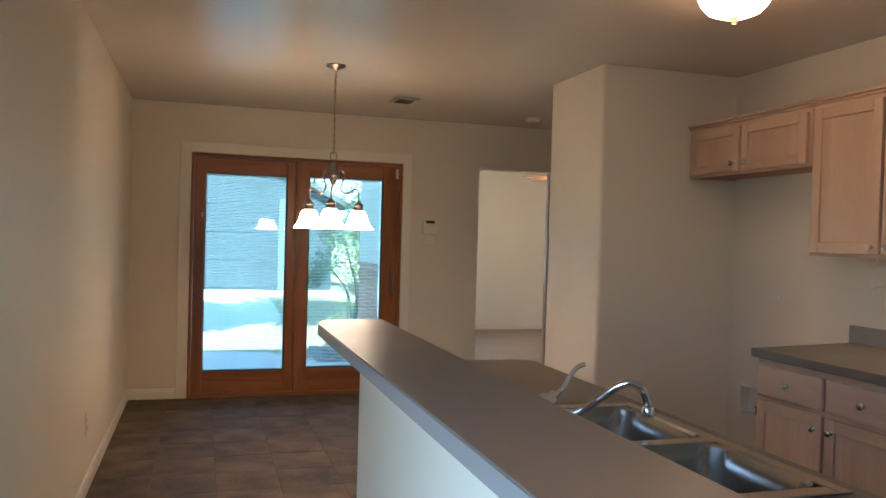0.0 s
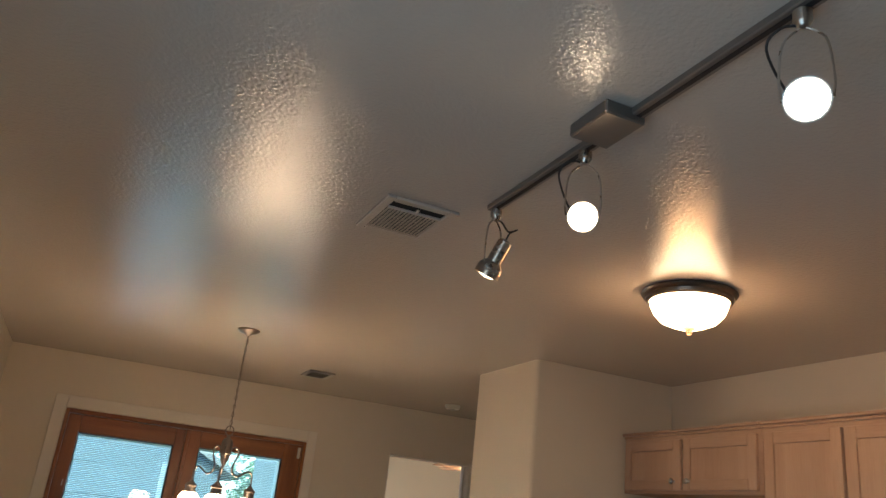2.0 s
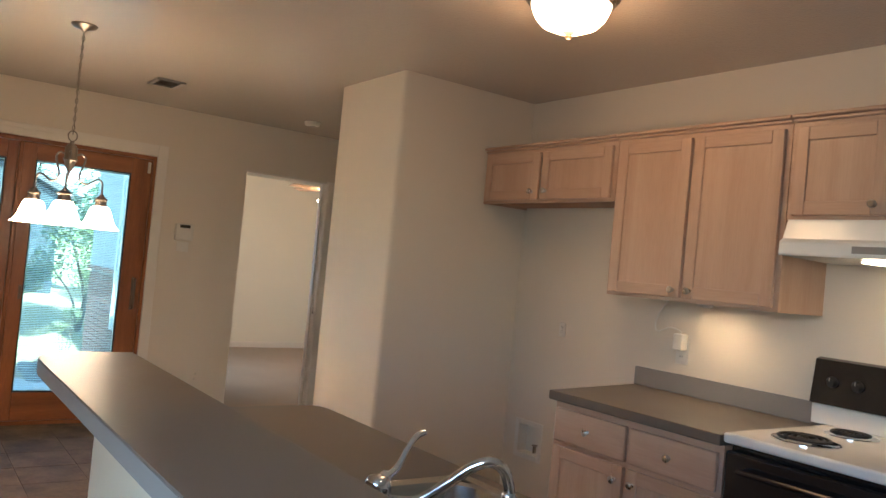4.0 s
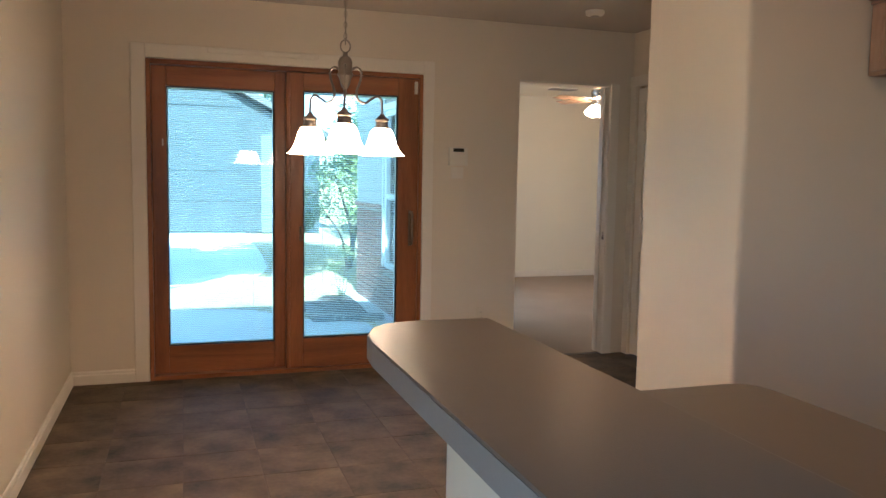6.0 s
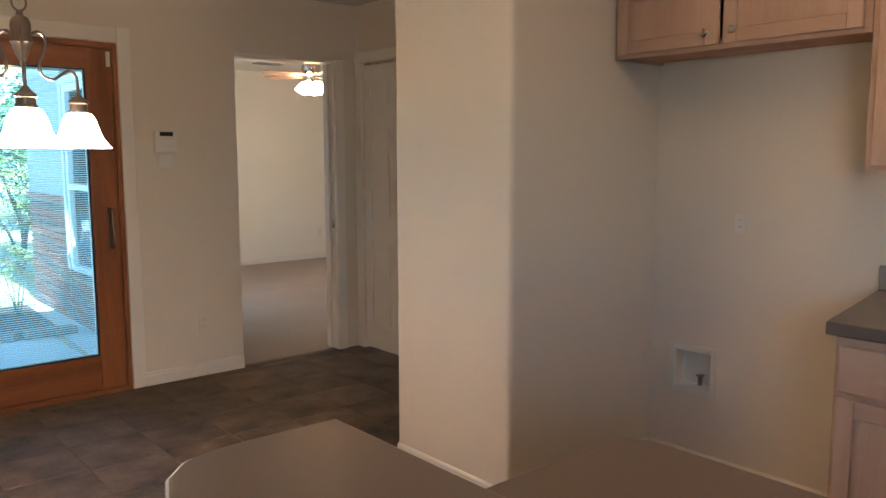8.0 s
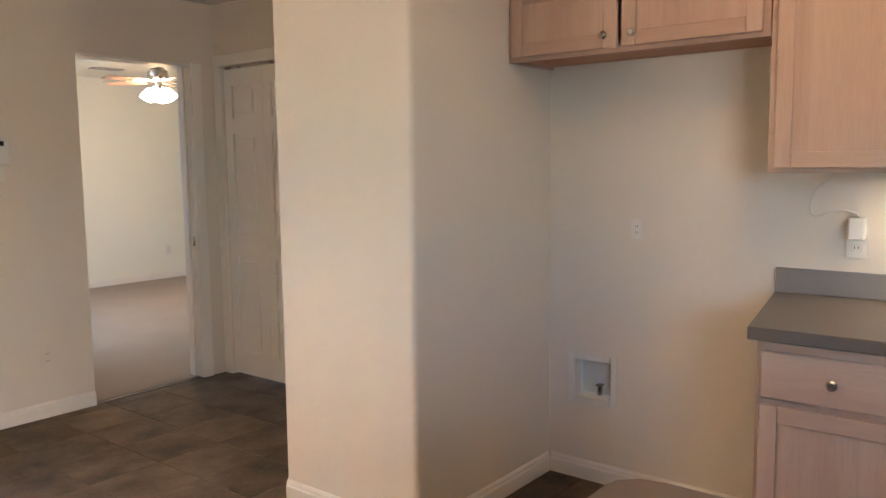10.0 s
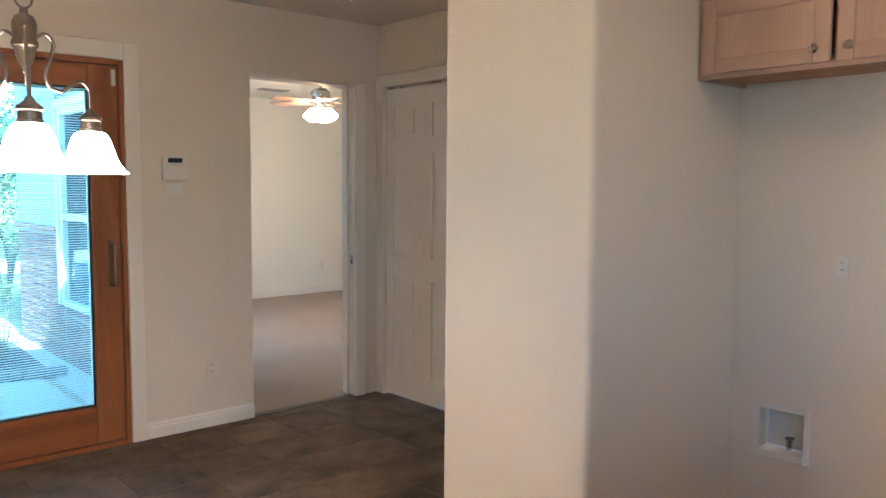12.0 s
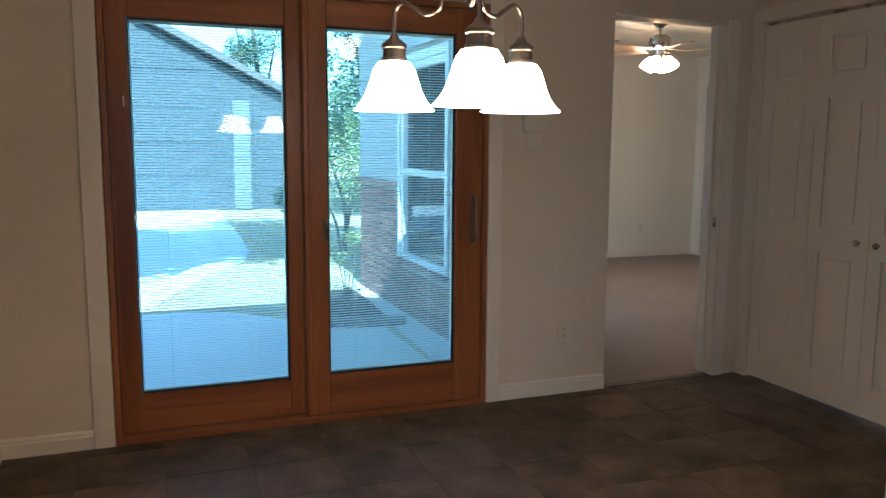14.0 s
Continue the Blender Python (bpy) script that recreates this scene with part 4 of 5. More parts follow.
def spot(y, aim, lit, reach):
    """A spot head on a wire yoke: stem, yoke, cord, cylinder, lamp face."""
    stem = part("stem", lathe([(0.012, 0), (0.017, -0.004), (0.017, -0.022), (0.011, -0.034), (0.006, -0.038), (0, -0.039)], (TX, y, H - 0.0213), 18), M_NICKEL, tk, smooth=True)
    d = Vector(aim).normalized()
    c = Vector((TX, y, H - 0.06 - reach))
    side = d.cross(Vector((0, 0, 1))).normalized()
    up = Vector((TX, y, H - 0.055))
    for s in (-1, 1):
        part("yoke", tube([up, up + s * 0.034 * side + Vector((0, 0, -0.03)), c + s * 0.043 * side + Vector((0, 0, 0.04)), c + s * 0.040 * side], 0.0024, 6), M_NICKEL, stem, smooth=True)
    turn = Vector((0, 0, -1)).rotation_difference(d).to_matrix().to_4x4()
    hd = part("lamp_head", lathe([(0.0, 0.085), (0.012, 0.085), (0.021, 0.078), (0.022, 0.012), (0.034, 0.0), (0.038, -0.012), (0.038, -0.034), (0.035, -0.034), (0.033, -0.012)], c, 24, turn), M_NICKEL, tk, "brushed nickel spot head", smooth=True)
    part("lamp_face", lathe([(0.0345, -0.020), (0.033, -0.030), (0.02, -0.037), (0, -0.040)], c, 24, turn), M_BULB if lit else M_BULBDIM, hd, "lit reflector lamp face", smooth=True)
    back = c - 0.085 * d
    part("cord", tube([up, up + 0.035 * side + Vector((0, 0, 0.004)), up + 0.062 * side - 0.02 * d + Vector((0, 0, -0.035)), back + 0.03 * side - 0.035 * d + Vector((0, 0, 0.01)), back - 0.022 * d, back], 0.0028, 6), M_BLACKRUB, stem, "black lamp cord", smooth=True)


spot(-4.415, (-0.25, 0.42, -0.86), False, 0.140)
spot(-4.88, (-0.45, -0.75, -0.45), True, 0.135)
spot(-5.541, (-0.68, -0.55, -0.50), True, 0.140)
for yy, dd in ((-4.88, (-0.45, -0.75, -0.45)), (-5.541, (-0.68, -0.55, -0.50)), (-4.415, (-0.25, 0.42, -0.86))):
    d = Vector(dd).normalized()
    c = Vector((TX, yy, H - 0.197)) + 0.06 * d
    lo = new("spot_beam", bpy.data.lights.new("spot_beam", "SPOT"))
    lo.data.energy, lo.data.spot_size, lo.data.spot_blend, lo.data.shadow_soft_size, lo.data.color = SPOT_W, radians(90), 0.8, 0.025, WARM
    lo.matrix_world = look(c, c + d)


def register(x0, x1, y0, y1, slats, along, label):
    """A ceiling air register: frame and slanted slats under a dark sheet, the throat's painted shade."""
    ob = thing("ceiling_vent", ((x0 + x1) / 2, (y0 + y1) / 2, H), label, "air vent", "ceiling vents")
    part("backing", boxed(x0 + 0.02, x1 - 0.02, y0 + 0.02, y1 - 0.02, H - 0.003, H - 0.0006), M_HOLE, ob, "dark sheet painted as shade in the throat")
    fr = bm_new()
    for a in ((x0, x0 + 0.03, y0, y1), (x1 - 0.03, x1, y0, y1), (x0 + 0.03, x1 - 0.03, y0, y0 + 0.03), (x0 + 0.03, x1 - 0.03, y1 - 0.03, y1)):
        box(fr, *a, H - 0.012, H - 0.0005, bevel=0.003)
    part("frame", fr, M_CEIL if along == "x" else M_VENT, ob)
    for i in range(slats):
        t = (i + 0.5) / slats
        b_ = bm_new()
        if along == "x":
            xx = x0 + 0.03 + t * (x1 - x0 - 0.06)
            box(b_, -0.0056, 0.0056, y0 + 0.085, y1 - 0.03, -0.0006, 0.0006)
            b_.transform(pose(xx, 0, H - 0.0095, 0, -20, 0))
        else:
            xx = x0 + 0.03 + t * (x1 - x0 - 0.06)
            box(b_, -0.0062, 0.0062, y0 + 0.03, y1 - 0.03, -0.0006, 0.0006)
            b_.transform(pose(xx, 0, H - 0.0095, 0, -50, 0))
        part("slat", b_, M_CEIL if along == "x" else M_VENT, ob)
    if along == "x":
        b_ = boxed(x0 + 0.0305, x1 - 0.0305, y0 + 0.076, y0 + 0.0845, H - 0.013, H - 0.006)
        part("divider", b_, M_CEIL, ob)
        part("damper_lever", boxed((x0 + x1) / 2 - 0.004, (x0 + x1) / 2 + 0.004, y0 + 0.045, y0 + 0.0755, H - 0.016, H - 0.010, bevel=0.001), M_CEIL, ob)


register(1.283, 1.525, -4.275, -3.965, 15, "x", "painted square ceiling air register")
register(1.93, 2.115, -1.05, -0.80, 9, "y", "grey slotted rectangular ceiling air register")
register(4.95, 5.28, 3.45, 3.60, 11, "y", "small grey air register in the bedroom ceiling")
sd = thing("smoke_detector", (3.25, -0.58, H), "round white ceiling smoke detector", "smoke detector")
part("housing", lathe([(0.062, -0.0005), (0.062, -0.012), (0.055, -0.028), (0.03, -0.034), (0, -0.035)], (3.25, -0.58, H), 28), M_PLASTIC, sd, smooth=True)
part("grille", lathe([(0.030, -0.034), (0.028, -0.038), (0, -0.038)], (3.25, -0.58, H), 20), M_VENT, sd, smooth=True)

# bedroom
GX, GY = 4.95, 2.32
fn = thing("ceiling_fan", (GX, GY, H), "brass-nickel ceiling fan with wooden blades and lit glass shades", "ceiling fan")
part("canopy", lathe([(0.065, 0), (0.06, -0.02), (0.03, -0.045), (0.014, -0.05)], (GX, GY, H - 0.0005), 24), M_NICKEL, fn, smooth=True)
part("downrod", lathe([(0.012, 0), (0.012, -0.12)], (GX, GY, H - 0.045), 14), M_NICKEL, fn, smooth=True)
part("motor", lathe([(0.02, 0.145), (0.06, 0.14), (0.095, 0.11), (0.10, 0.06), (0.085, 0.03), (0.045, 0.01), (0.04, -0.03), (0.055, -0.045), (0.05, -0.07), (0, -0.075)], (GX, GY, 2.185), 30), M_NICKEL, fn, smooth=True)
for i in range(5):
    a = 42 + 72 * i
    b_ = bm_new()
    box(b_, 0.14, 0.56, -0.06, 0.06, -0.003, 0.003, bevel=0.002)
    b_.transform(pose(GX, GY, 2.195, 0, 0, a) @ pose(0, 0, 0, 10, 0, 0))
    bl = part("blade", b_, M_BLADE, fn, "reddish wooden blade")
    b_ = bm_new()
    box(b_, 0.07, 0.19, -0.014, 0.014, 0.0, 0.006, bevel=0.002)
    b_.transform(pose(GX, GY, 2.199, 0, 0, a) @ pose(0, 0, 0, 10, 0, 0))
    part("blade_iron", b_, M_NICKEL, bl)
for i in range(4):
    a = radians(35 + 90 * i)
    c = (GX + 0.065 * math.cos(a), GY + 0.065 * math.sin(a), 2.13)
    t = pose(0, 0, 0, 0, 0, math.degrees(a)) @ pose(0, 0, 0, 0, -32, 0)
    ar = part("light_arm", tube([(GX + 0.03 * math.cos(a), GY + 0.03 * math.sin(a), 2.13), c], 0.009, 8, smooth=False), M_NICKEL, fn, smooth=True)
    part("shade", lathe([(0.018, 0.0), (0.032, -0.010), (0.046, -0.042), (0.057, -0.080), (0.062, -0.112), (0.056, -0.116), (0, -0.118)], c, 24, t), M_FANSHADE, fn, "lit frosted glass shade", smooth=True)
point_lamp("fan_light_bulbs", (GX, GY, 1.96), FAN_W, 0.08)


# ---- outdoors ----
G = -0.12
structure("ground", boxed(-60, 60, 0.131, 120, G - 0.3, G - 0.012), M_LAWN, "dry lawn reaching into the distance", "ground")


def slab(name, pts, z0, z1, mat, label, category):
    bm = bm_new()
    lo = [bm.verts.new((x, y, z0)) for x, y in pts]
    hi = [bm.verts.new((x, y, z1)) for x, y in pts]
    bm.faces.new(lo), bm.faces.new(hi)
    for i in range(len(pts)):
        j = (i + 1) % len(pts)
        bm.faces.new((lo[i], lo[j], hi[j], hi[i]))
    return structure(name, bm, mat, label, category)


slab("patio", [(-0.55, 0.135), (2.40, 0.135), (2.40, 2.32), (1.95, 2.48), (1.35, 3.25), (0.9, 3.40), (-0.55, 3.35)], G - 0.2, G, M_CONC, "weathered concrete patio slab in the shade", "patio")
slab("pavement", [(2.412, 0.135), (2.715, 0.135), (2.715, 5.3), (2.60, 5.3)], G - 0.2, G + 0.004, M_CONC, "narrow concrete walk along the brick wall", "pavement")
slab("road", [(-0.55, 3.37), (0.45, 3.41), (0.70, 3.9), (1.0, 4.7), (1.35, 5.6), (1.72, 6.25), (1.92, 7.2), (2.02, 9.0), (2.13, 14.6), (-3.4, 14.6), (-2.8, 9.5), (-0.55, 5.4)], G - 0.2, G - 0.003, M_CONC, "pale concrete driveway partly in sun", "driveway")
slab("flower_bed", [(1.98, 2.49), (2.50, 2.38), (2.56, 3.9), (2.25, 4.0), (1.98, 3.3)], G - 0.1, G + 0.02, M_SOIL, "dark mulched flower bed beside the patio", "flower bed")

# roof and eaves of the house: unseen, added to cast the patio's shade
rf = bm_new()
for y0, z0, y1, z1 in ((0.62, 2.60, -4.75, 4.3), (-10.3, 2.60, -4.75, 4.3)):
    vs = [rf.verts.new(p) for p in ((-0.8, y0, z0), (7.8, y0, z0), (7.8, y1, z1), (-0.8, y1, z1))]
    us = [rf.verts.new(v.co + Vector((0, 0, 0.12))) for v in vs]
    rf.faces.new(vs), rf.faces.new(us)
    for i in range(4):
        j = (i + 1) % 4
        rf.faces.new((vs[i], vs[j], us[j], us[i]))
structure("roof", rf, M_SHINGLE, "unseen grey shingle house roof, added to shade the patio", "roof")
structure("roof_wing", boxed(2.50, 7.6, 0.64, 4.55, 2.60, 2.72), M_SHINGLE, "unseen grey shingle wing roof, added to block the sun", "roof")
structure("roof_wing_end", boxed(3.2, 8.5, 4.5505, 4.9, 2.60, 2.72), M_SHINGLE, "unseen grey shingle wing roof, added to block the sun", "roof")
structure("soffit", boxed(2.50, 2.715, 0.64, 4.55, 2.57, 2.597), M_SIDING, "pale eave soffit of the bedroom wing", "soffit")

# bedroom wing: brick below, lap siding above, a white window
wg = structure("wall_bedroom_west", wall_mesh("y", 2.745, 2.95, 0.131, 4.3, -0.3, 2.57, [(1.78, 2.90, 0.35, 2.02)]), M_MORTAR, "brick and pale lap siding wall of the bedroom wing", "house wall")
for i in range(11):
    z = 1.02 + 0.14 * i
    for a, b_ in (((0.14, 1.715), (2.965, 4.3)) if z < 2.04 else ((0.14, 4.3),)):
        bm = bm_new()
        vs = [bm.verts.new(p) for p in ((2.722, a, z), (2.744, a, z), (2.744, a, z + 0.1395), (2.733, a, z + 0.1395))]
        us = [bm.verts.new((v.co.x, b_, v.co.z)) for v in vs]
        bm.faces.new(vs), bm.faces.new(us)
        for k in range(4):
            j = (k + 1) % 4
            bm.faces.new((vs[k], vs[j], us[j], us[k]))
        part("siding_board", bm, M_SIDING, wg, "pale horizontal lap siding board")
part("brick_ledge", boxed(2.69, 2.7445, 0.14, 1.71, 0.975, 1.018, bevel=0.006), M_BRICK, wg)
part("brick_ledge", boxed(2.69, 2.7445, 2.97, 4.3, 0.975, 1.018, bevel=0.006), M_BRICK, wg)
win = tagged(new("window_1"), "white double-hung window in the brick wing", "window", kind="structure")
win.location = (2.74, 2.34, 0.35)
for a in ((1.78, 1.84, 0.35, 2.02), (2.84, 2.90, 0.35, 2.02), (1.8405, 2.8395, 1.96, 2.02), (1.8405, 2.8395, 0.35, 0.41), (1.8405, 2.8395, 1.09, 1.145)):
    part("window_frame", boxed(2.725, 2.80, *a, bevel=0.004), M_WINFRAME, win)
part("window_sill", boxed(2.68, 2.7245, 1.73, 2.95, 0.325, 0.36, bevel=0.004), M_BRICK, win)
for a in ((0.4102, 1.0898), (1.1452, 1.9598)):
    pn_ = part("pane", boxed(2.77, 2.774, 1.8405, 2.8395, *a), M_WINGLASS, win)
    pn_.visible_shadow = False
for a in ((1.725, 1.778, 0.365, 2.09), (2.902, 2.955, 0.365, 2.09), (1.779, 2.901, 2.021, 2.09)):
    part("casing", boxed(2.705, 2.7445, *a, bevel=0.004), M_WINFRAME, win)

# garage across the drive
gr = thing("garage", (0.0, 16.5, G), "slate-grey gabled garage with a wide door and pale corner post", "garage")
gw = bm_new()
gpts = [(-3.75, G), (3.95, G), (3.95, 2.23), (-0.58, 4.50), (-3.75, 2.91)]
f_ = [gw.verts.new((x, 14.50, z)) for x, z in gpts]
k2 = [gw.verts.new((x, 19.4, z)) for x, z in gpts]
gw.faces.new(f_), gw.faces.new(k2)
for i in range(5):
    j = (i + 1) % 5
    gw.faces.new((f_[i], f_[j], k2[j], k2[i]))
part("wall", gw, M_GREYSIDING, gr)
for i in range(9):
    z = 2.95 + 0.15 * i
    half = (4.27 - z) * 2.0
    part("siding_board", boxed(max(-3.7, -0.58 - half), min(3.9, -0.58 + half), 14.47, 14.498, z, z + 0.1475, bevel=0.003), M_GREYSIDING, gr)
gd = part("garage_door", boxed(-2.55, 2.08, 14.46, 14.498, G, 2.85, bevel=0.004), M_GARDOOR, gr, "grey flush garage door")
for i in range(4):
    part("door_panel", boxed(-2.50, 2.03, 14.447, 14.459, G + 0.05 + 0.73 * i, G + 0.72 + 0.73 * i, bevel=0.006), M_GARDOOR, gd)
part("corner_post", boxed(2.50, 2.88, 14.40, 14.498, G, 2.3, bevel=0.01), M_POST, gr, "pale corner post")
for s in (1, -1):
    rb = bm_new()
    x0, z0, x1, z1 = (-0.58, 4.58, 4.4, 2.09) if s > 0 else (-0.58, 4.58, -4.32, 2.71)
    vs = [rb.verts.new(p) for p in ((x0, 14.25, z0), (x1, 14.25, z1), (x1, 19.8, z1), (x0, 19.8, z0))]
    us = [rb.verts.new(v.co + Vector((0, 0, 0.16))) for v in vs]
    rb.faces.new(vs), rb.faces.new(us)
    for i in range(4):
        j = (i + 1) % 4
        rb.faces.new((vs[i], vs[j], us[j], us[i]))
    part("roof", rb, M_SHINGLE, gr, "grey shingle roof slope")


def leaf_cloud(centers, count, size, rng):
    """Many small folded leaves scattered through overlapping clumps."""
    verts, faces = [], []
    for _ in range(count):
        c, r = rng.choice(centers)
        d = Vector((rng.gauss(0, 1), rng.gauss(0, 1), rng.gauss(0, 1)))
        d = d.normalized() * r * (rng.random() ** 0.45)
        p = Vector(c) + d
        u = Vector((rng.gauss(0, 1), rng.gauss(0, 1), rng.gauss(0, 0.6))).normalized()
        w = u.orthogonal().normalized()
        s = size * rng.uniform(0.6, 1.3)
        k = len(verts)
        verts += [p - u * s, p + w * s * 0.42, p + u * s, p - w * s * 0.42, p + u.cross(w) * s * 0.15]
        faces += [(k, k + 1, k + 4), (k + 1, k + 2, k + 4), (k + 2, k + 3, k + 4), (k + 3, k, k + 4)]
    me = bpy.data.meshes.new("crown")
    me.from_pydata([tuple(v) for v in verts], [], faces)
    return me


def tree(name, base, stems, clumps, count, size, mat, label, category, seed):
    rng = random.Random(seed)
    ob = thing(name, base, label, category)
    b = Vector(base)
    for s in stems:
        r0 = s[-1]
        pts = [b + Vector(p) for p in s[:-1]]
        n = (len(pts) - 1) * 6 + 1
        part("trunk", tube(pts, [r0 * (1 - 0.7 * i / n) for i in range(n)], 8), M_BARK, ob, smooth=True)
    me = leaf_cloud([(b + Vector(c), r) for c, r in clumps], count, size, rng)
    me.materials.append(mat)
    cr = new("crown", me)
    cr.parent = ob
    cr.matrix_parent_inverse = Matrix.Translation(-ob.location)
    return ob


tree("shrub", (3.16, 6.9, G), [((0, 0, -0.05), (0.05, 0.03, 0.5), (-0.1, 0.05, 1.1), (-0.25, 0.0, 1.5), 0.035), ((0.02, 0.02, -0.05), (0.1, -0.05, 0.6), (0.25, -0.05, 1.2), 0.03), ((-0.02, 0, -0.05), (-0.12, 0.05, 0.5), (-0.45, 0.02, 0.95), 0.025)],
     [((-0.1, 0, 1.35), 0.38), ((0.25, -0.05, 1.25), 0.35), ((-0.5, 0.05, 1.0), 0.32), ((0.1, 0, 0.85), 0.36), ((0.42, 0.1, 0.85), 0.3), ((-0.72, 0.1, 0.75), 0.22), ((0.0, 0.0, 1.68), 0.26), ((-0.35, 0.1, 1.5), 0.28)],
     5200, 0.032, M_LEAF, "leafy green garden shrub in sunlight", "shrub", 3)
tree("bare_rose_bush", (2.36, 3.4, G + 0.02), [((0, 0, -0.03), (0.03, 0.02, 0.25), (0.10, 0.04, 0.62), 0.009), ((0, 0, -0.03), (-0.05, 0.0, 0.22), (-0.10, 0.02, 0.48), 0.008), ((0.01, 0, -0.03), (0.06, -0.03, 0.3), (0.02, -0.05, 0.68), 0.008), ((0, 0.01, -0.03), (-0.02, 0.04, 0.3), (-0.03, 0.1, 0.55), 0.007)],
     [((0.08, 0.04, 0.55), 0.09), ((-0.08, 0.02, 0.42), 0.08), ((0.02, -0.03, 0.6), 0.08), ((0, 0, 0.12), 0.16)], 260, 0.022, M_LEAF, "thin rose bush with few leaves in the bed", "shrub", 5)
for i, (x, y, h) in enumerate(((5.3, 12.2, 5.2), (7.6, 21.5, 7.5), (6.9, 17.5, 6.5), (8.8, 24.0, 7.0), (-7.5, 20.0, 7.0), (4.6, 26.0, 7.5))):
    rng = random.Random(20 + i)
    cl = [((rng.uniform(-1.0, 1.0), rng.uniform(-1.0, 1.0), h * rng.uniform(0.35, 0.95)), rng.uniform(0.6, 1.0)) for _ in range(11)]
    tree("tree", (x, y, G), [((0, 0, -0.1), (0.1, 0, h * 0.4), (-0.15, 0.1, h * 0.8), 0.16), ((0.05, 0, h * 0.3), (0.5, 0.2, h * 0.55), (0.8, 0.3, h * 0.75), 0.07), ((0, 0, h * 0.35), (-0.5, -0.2, h * 0.6), (-0.8, -0.2, h * 0.8), 0.06)],
         cl, 6500, 0.075, M_DARKLEAF, "full dark green garden tree behind the drive", "tree", 40 + i)

# unseen tree, its crown placed to throw the shade band on the driveway
rng = random.Random(77)
cl = [((rng.uniform(-2.4, 3.6), rng.uniform(-4.0, -0.2), rng.uniform(4.7, 6.2)), rng.uniform(0.7, 1.1)) for _ in range(34)]
tree("unseen_shade_tree", (-1.0, 5.0, G), [((0, 0, -0.1), (0.1, 0, 2.4), (-0.1, 0.1, 4.6), (0.0, 0.0, 6.6), 0.2), ((0.05, 0, 2.6), (0.9, 0.3, 4.2), (1.7, 0.5, 5.6), 0.09), ((0, 0, 2.8), (-0.9, -0.3, 4.4), (-1.7, -0.3, 5.8), 0.08)],
     cl, 26000, 0.12, M_DARKLEAF, "tall leafy tree out of view, added to shade the driveway", "tree", 91)

# lawn blades beside the patio
rng = random.Random(8)
verts, faces = [], []
for _ in range(14000):
    y = rng.uniform(2.6, 11.0)
    x = rng.uniform(0.2, 4.0)
    edge = np.interp(y, [3.25, 3.42, 3.9, 4.7, 5.6, 6.25, 7.2, 11.0], [1.36, 0.47, 0.70, 1.0, 1.35, 1.72, 1.92, 2.07])
    if x < edge + 0.02 or x > 2.62 and y < 5.4 or (1.96 < x < 2.58 and y < 4.02) or y < 2.5 + (1.97 - x) * 1.25 and x < 1.97 and y < 3.42:
        continue
    h, a = rng.uniform(0.02, 0.055), rng.uniform(0, 6.283)
    dx, dy = 0.004 * math.cos(a), 0.004 * math.sin(a)
    lx, ly = rng.uniform(-0.02, 0.02), rng.uniform(-0.02, 0.02)
    k = len(verts)
    verts += [(x - dx, y - dy, G - 0.013), (x + dx, y + dy, G - 0.013), (x + lx, y + ly, G - 0.012 + h)]
    faces.append((k, k + 1, k + 2))
me = bpy.data.meshes.new("lawn_grass")
me.from_pydata(verts, [], faces)
me.materials.append(M_BLADEGRASS)
tagged(new("lawn_grass", me), "short dry green lawn grass beside the drive", "grass", kind="stuff")
# edging stones of the bed
rng = random.Random(4)
for i in range(11):
    t = i / 10
    x, y = (1.96 - 0.05 * t, 3.25 - 2.0 * t) if t < 0.4 else (1.95 + 0.96 * (t - 0.4), 2.44 - 0.12 * (t - 0.4))
    bm = boxed(-0.07, 0.07, -0.05, 0.05, -0.03, 0.05, bevel=0.025, segments=2)
    for v in bm.verts:
        v.co *= 1 + 0.12 * noise.noise(v.co * 9 + Vector((i, 0, 0)))
    bm.transform(pose(x, y, G + 0.025, 0, 0, rng.uniform(-30, 30)))
    solid("edging_stone", bm, M_STONE, "rough grey edging stone round the flower bed", "stone", "bed edging stones", smooth=True)

# ---- pieces: bricks of the wing ----
brick_meshes = {}


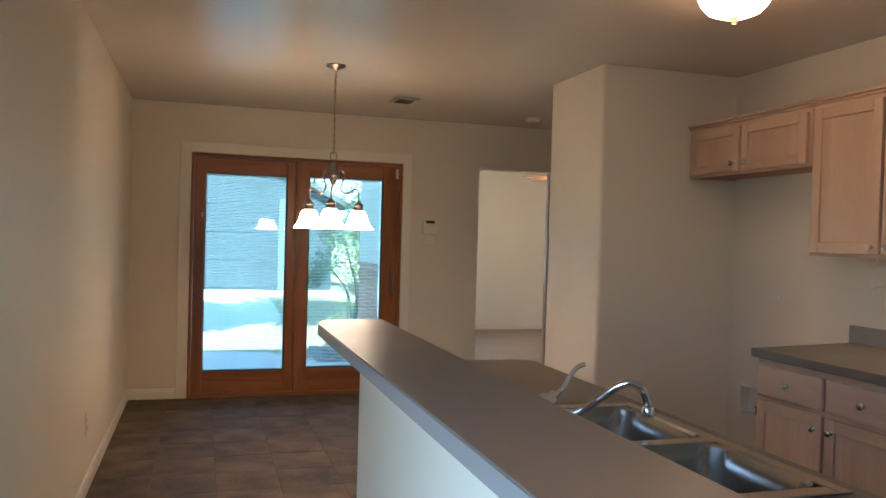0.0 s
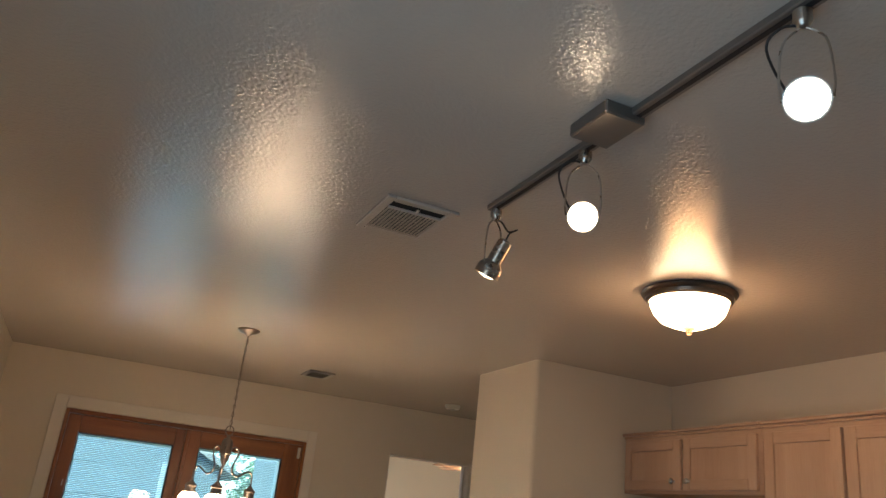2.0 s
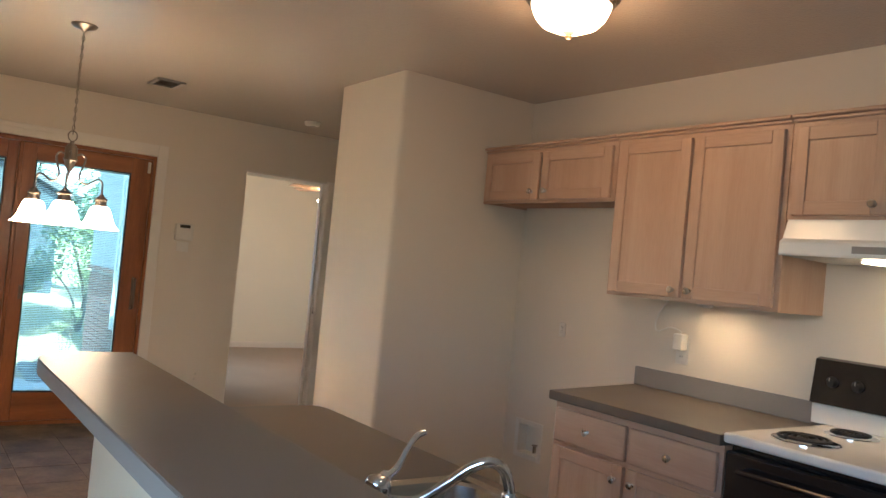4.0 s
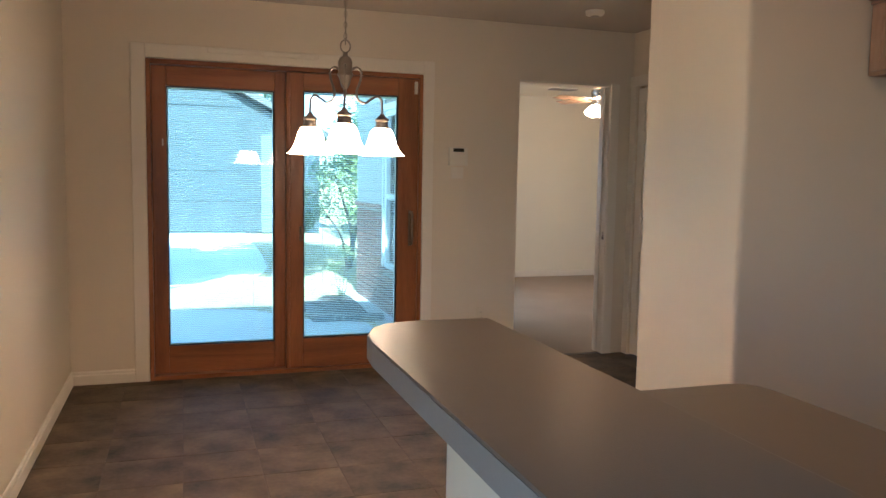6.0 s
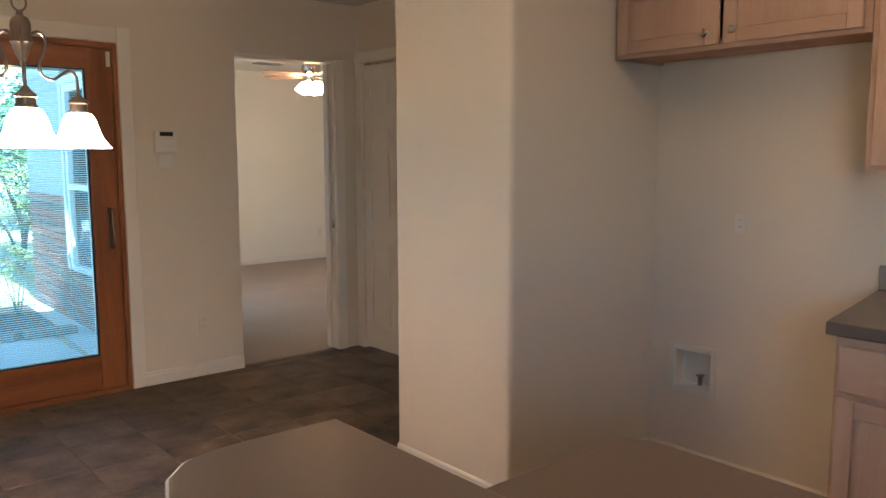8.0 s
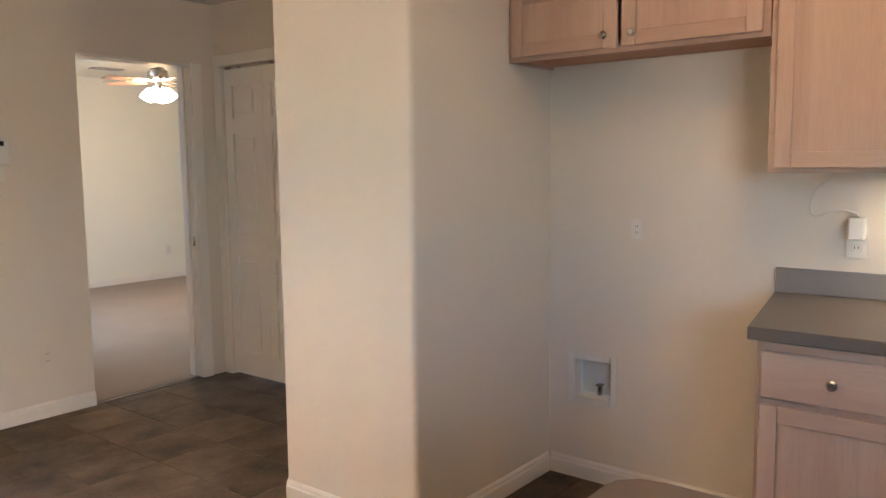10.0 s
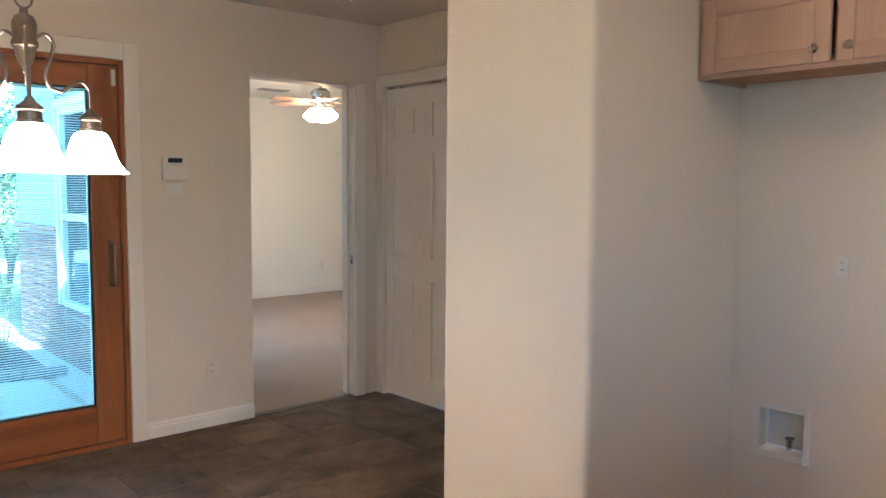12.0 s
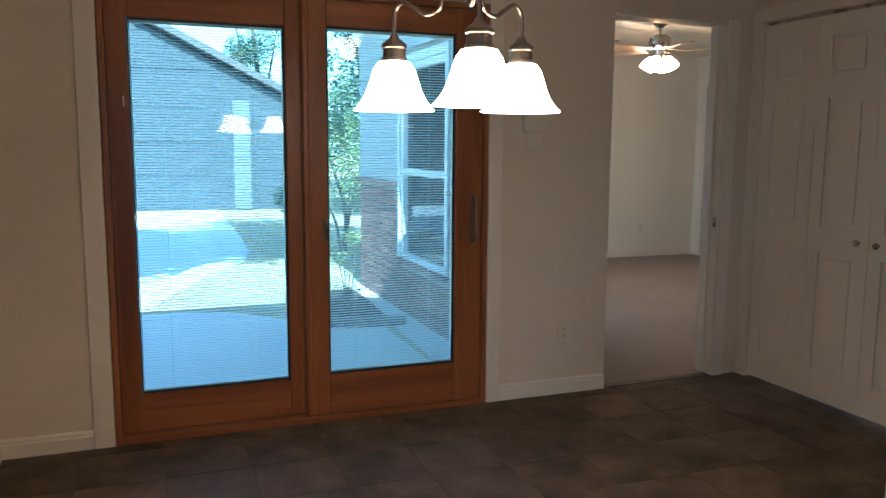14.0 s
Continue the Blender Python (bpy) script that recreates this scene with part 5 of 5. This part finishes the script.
def brick(y0, y1, z0):
    w = round(y1 - y0, 4)
    if w not in brick_meshes:
        brick_meshes[w] = mesh_of("brick", boxed(-0.012, 0.012, -w / 2, w / 2, 0, 0.0575, bevel=0.003), M_BRICK)
    ob = new("brick", brick_meshes[w])
    ob.parent = wg
    ob.matrix_basis = pose(2.737 + 0.0015 * math.sin(37 * y0 + 91 * z0), (y0 + y1) / 2, z0)


rows_z = [-0.135 + 0.0675 * i for i in range(17)]
for r, z in enumerate(rows_z):
    y = 1.25 + (0.0 if r % 2 else -0.105)
    while y < 4.3:
        a, b_ = max(y, 1.25), min(y + 0.20, 4.29)
        if z + 0.0575 > 0.32 and z < 2.0:
            if a < 1.72 and b_ > 1.72:
                b_ = 1.72
            if a < 2.96 and b_ > 2.96:
                a = 2.96
            if a >= 1.72 and b_ <= 2.96:
                y += 0.21
                continue
        if b_ - a > 0.04 and z + 0.0575 < 0.975:
            brick(round(a, 3), round(b_, 3), z)
        y += 0.21

# ---- pieces: floor tiles ----
fl_ob = bpy.data.objects["floor"]
P = 0.34
tile_mesh = {}
rest = bm_new()
xs = [2.70 + P * i for i in range(-8, 5)]
ys = [-1.12 + P * j for j in range(-25, 5)]
for x in xs:
    for y in ys:
        x0, x1 = max(x + 0.0015, 0.001), min(x + P - 0.0015, 3.948)
        y0, y1 = max(y + 0.0015, -9.5), min(y + P - 0.0015, -0.002)
        if x1 - x0 < 0.02 or y1 - y0 < 0.02:
            continue
        if x0 > 2.95 and y1 < -1.9 and y0 > -2.62:
            continue
        if y0 < -7.9:
            box(rest, x0, x1, y0, y1, -0.0055, 0.0)
            continue
        key = (round(x1 - x0, 3), round(y1 - y0, 3))
        if key not in tile_mesh:
            tile_mesh[key] = mesh_of("tile", boxed(-key[0] / 2, key[0] / 2, -key[1] / 2, key[1] / 2, -0.004, 0.0, bevel=0.0012), M_TILE)
        t = new("tile", tile_mesh[key])
        t.parent = fl_ob
        t.matrix_basis = pose((x0 + x1) / 2, (y0 + y1) / 2, 0.0004 * math.sin(51 * x + 87 * y))
rest_ob = new("tile_rest", mesh_of("tile_rest", rest, M_TILE))
rest_ob.parent = fl_ob
tagged(rest_ob, kind="stuff")
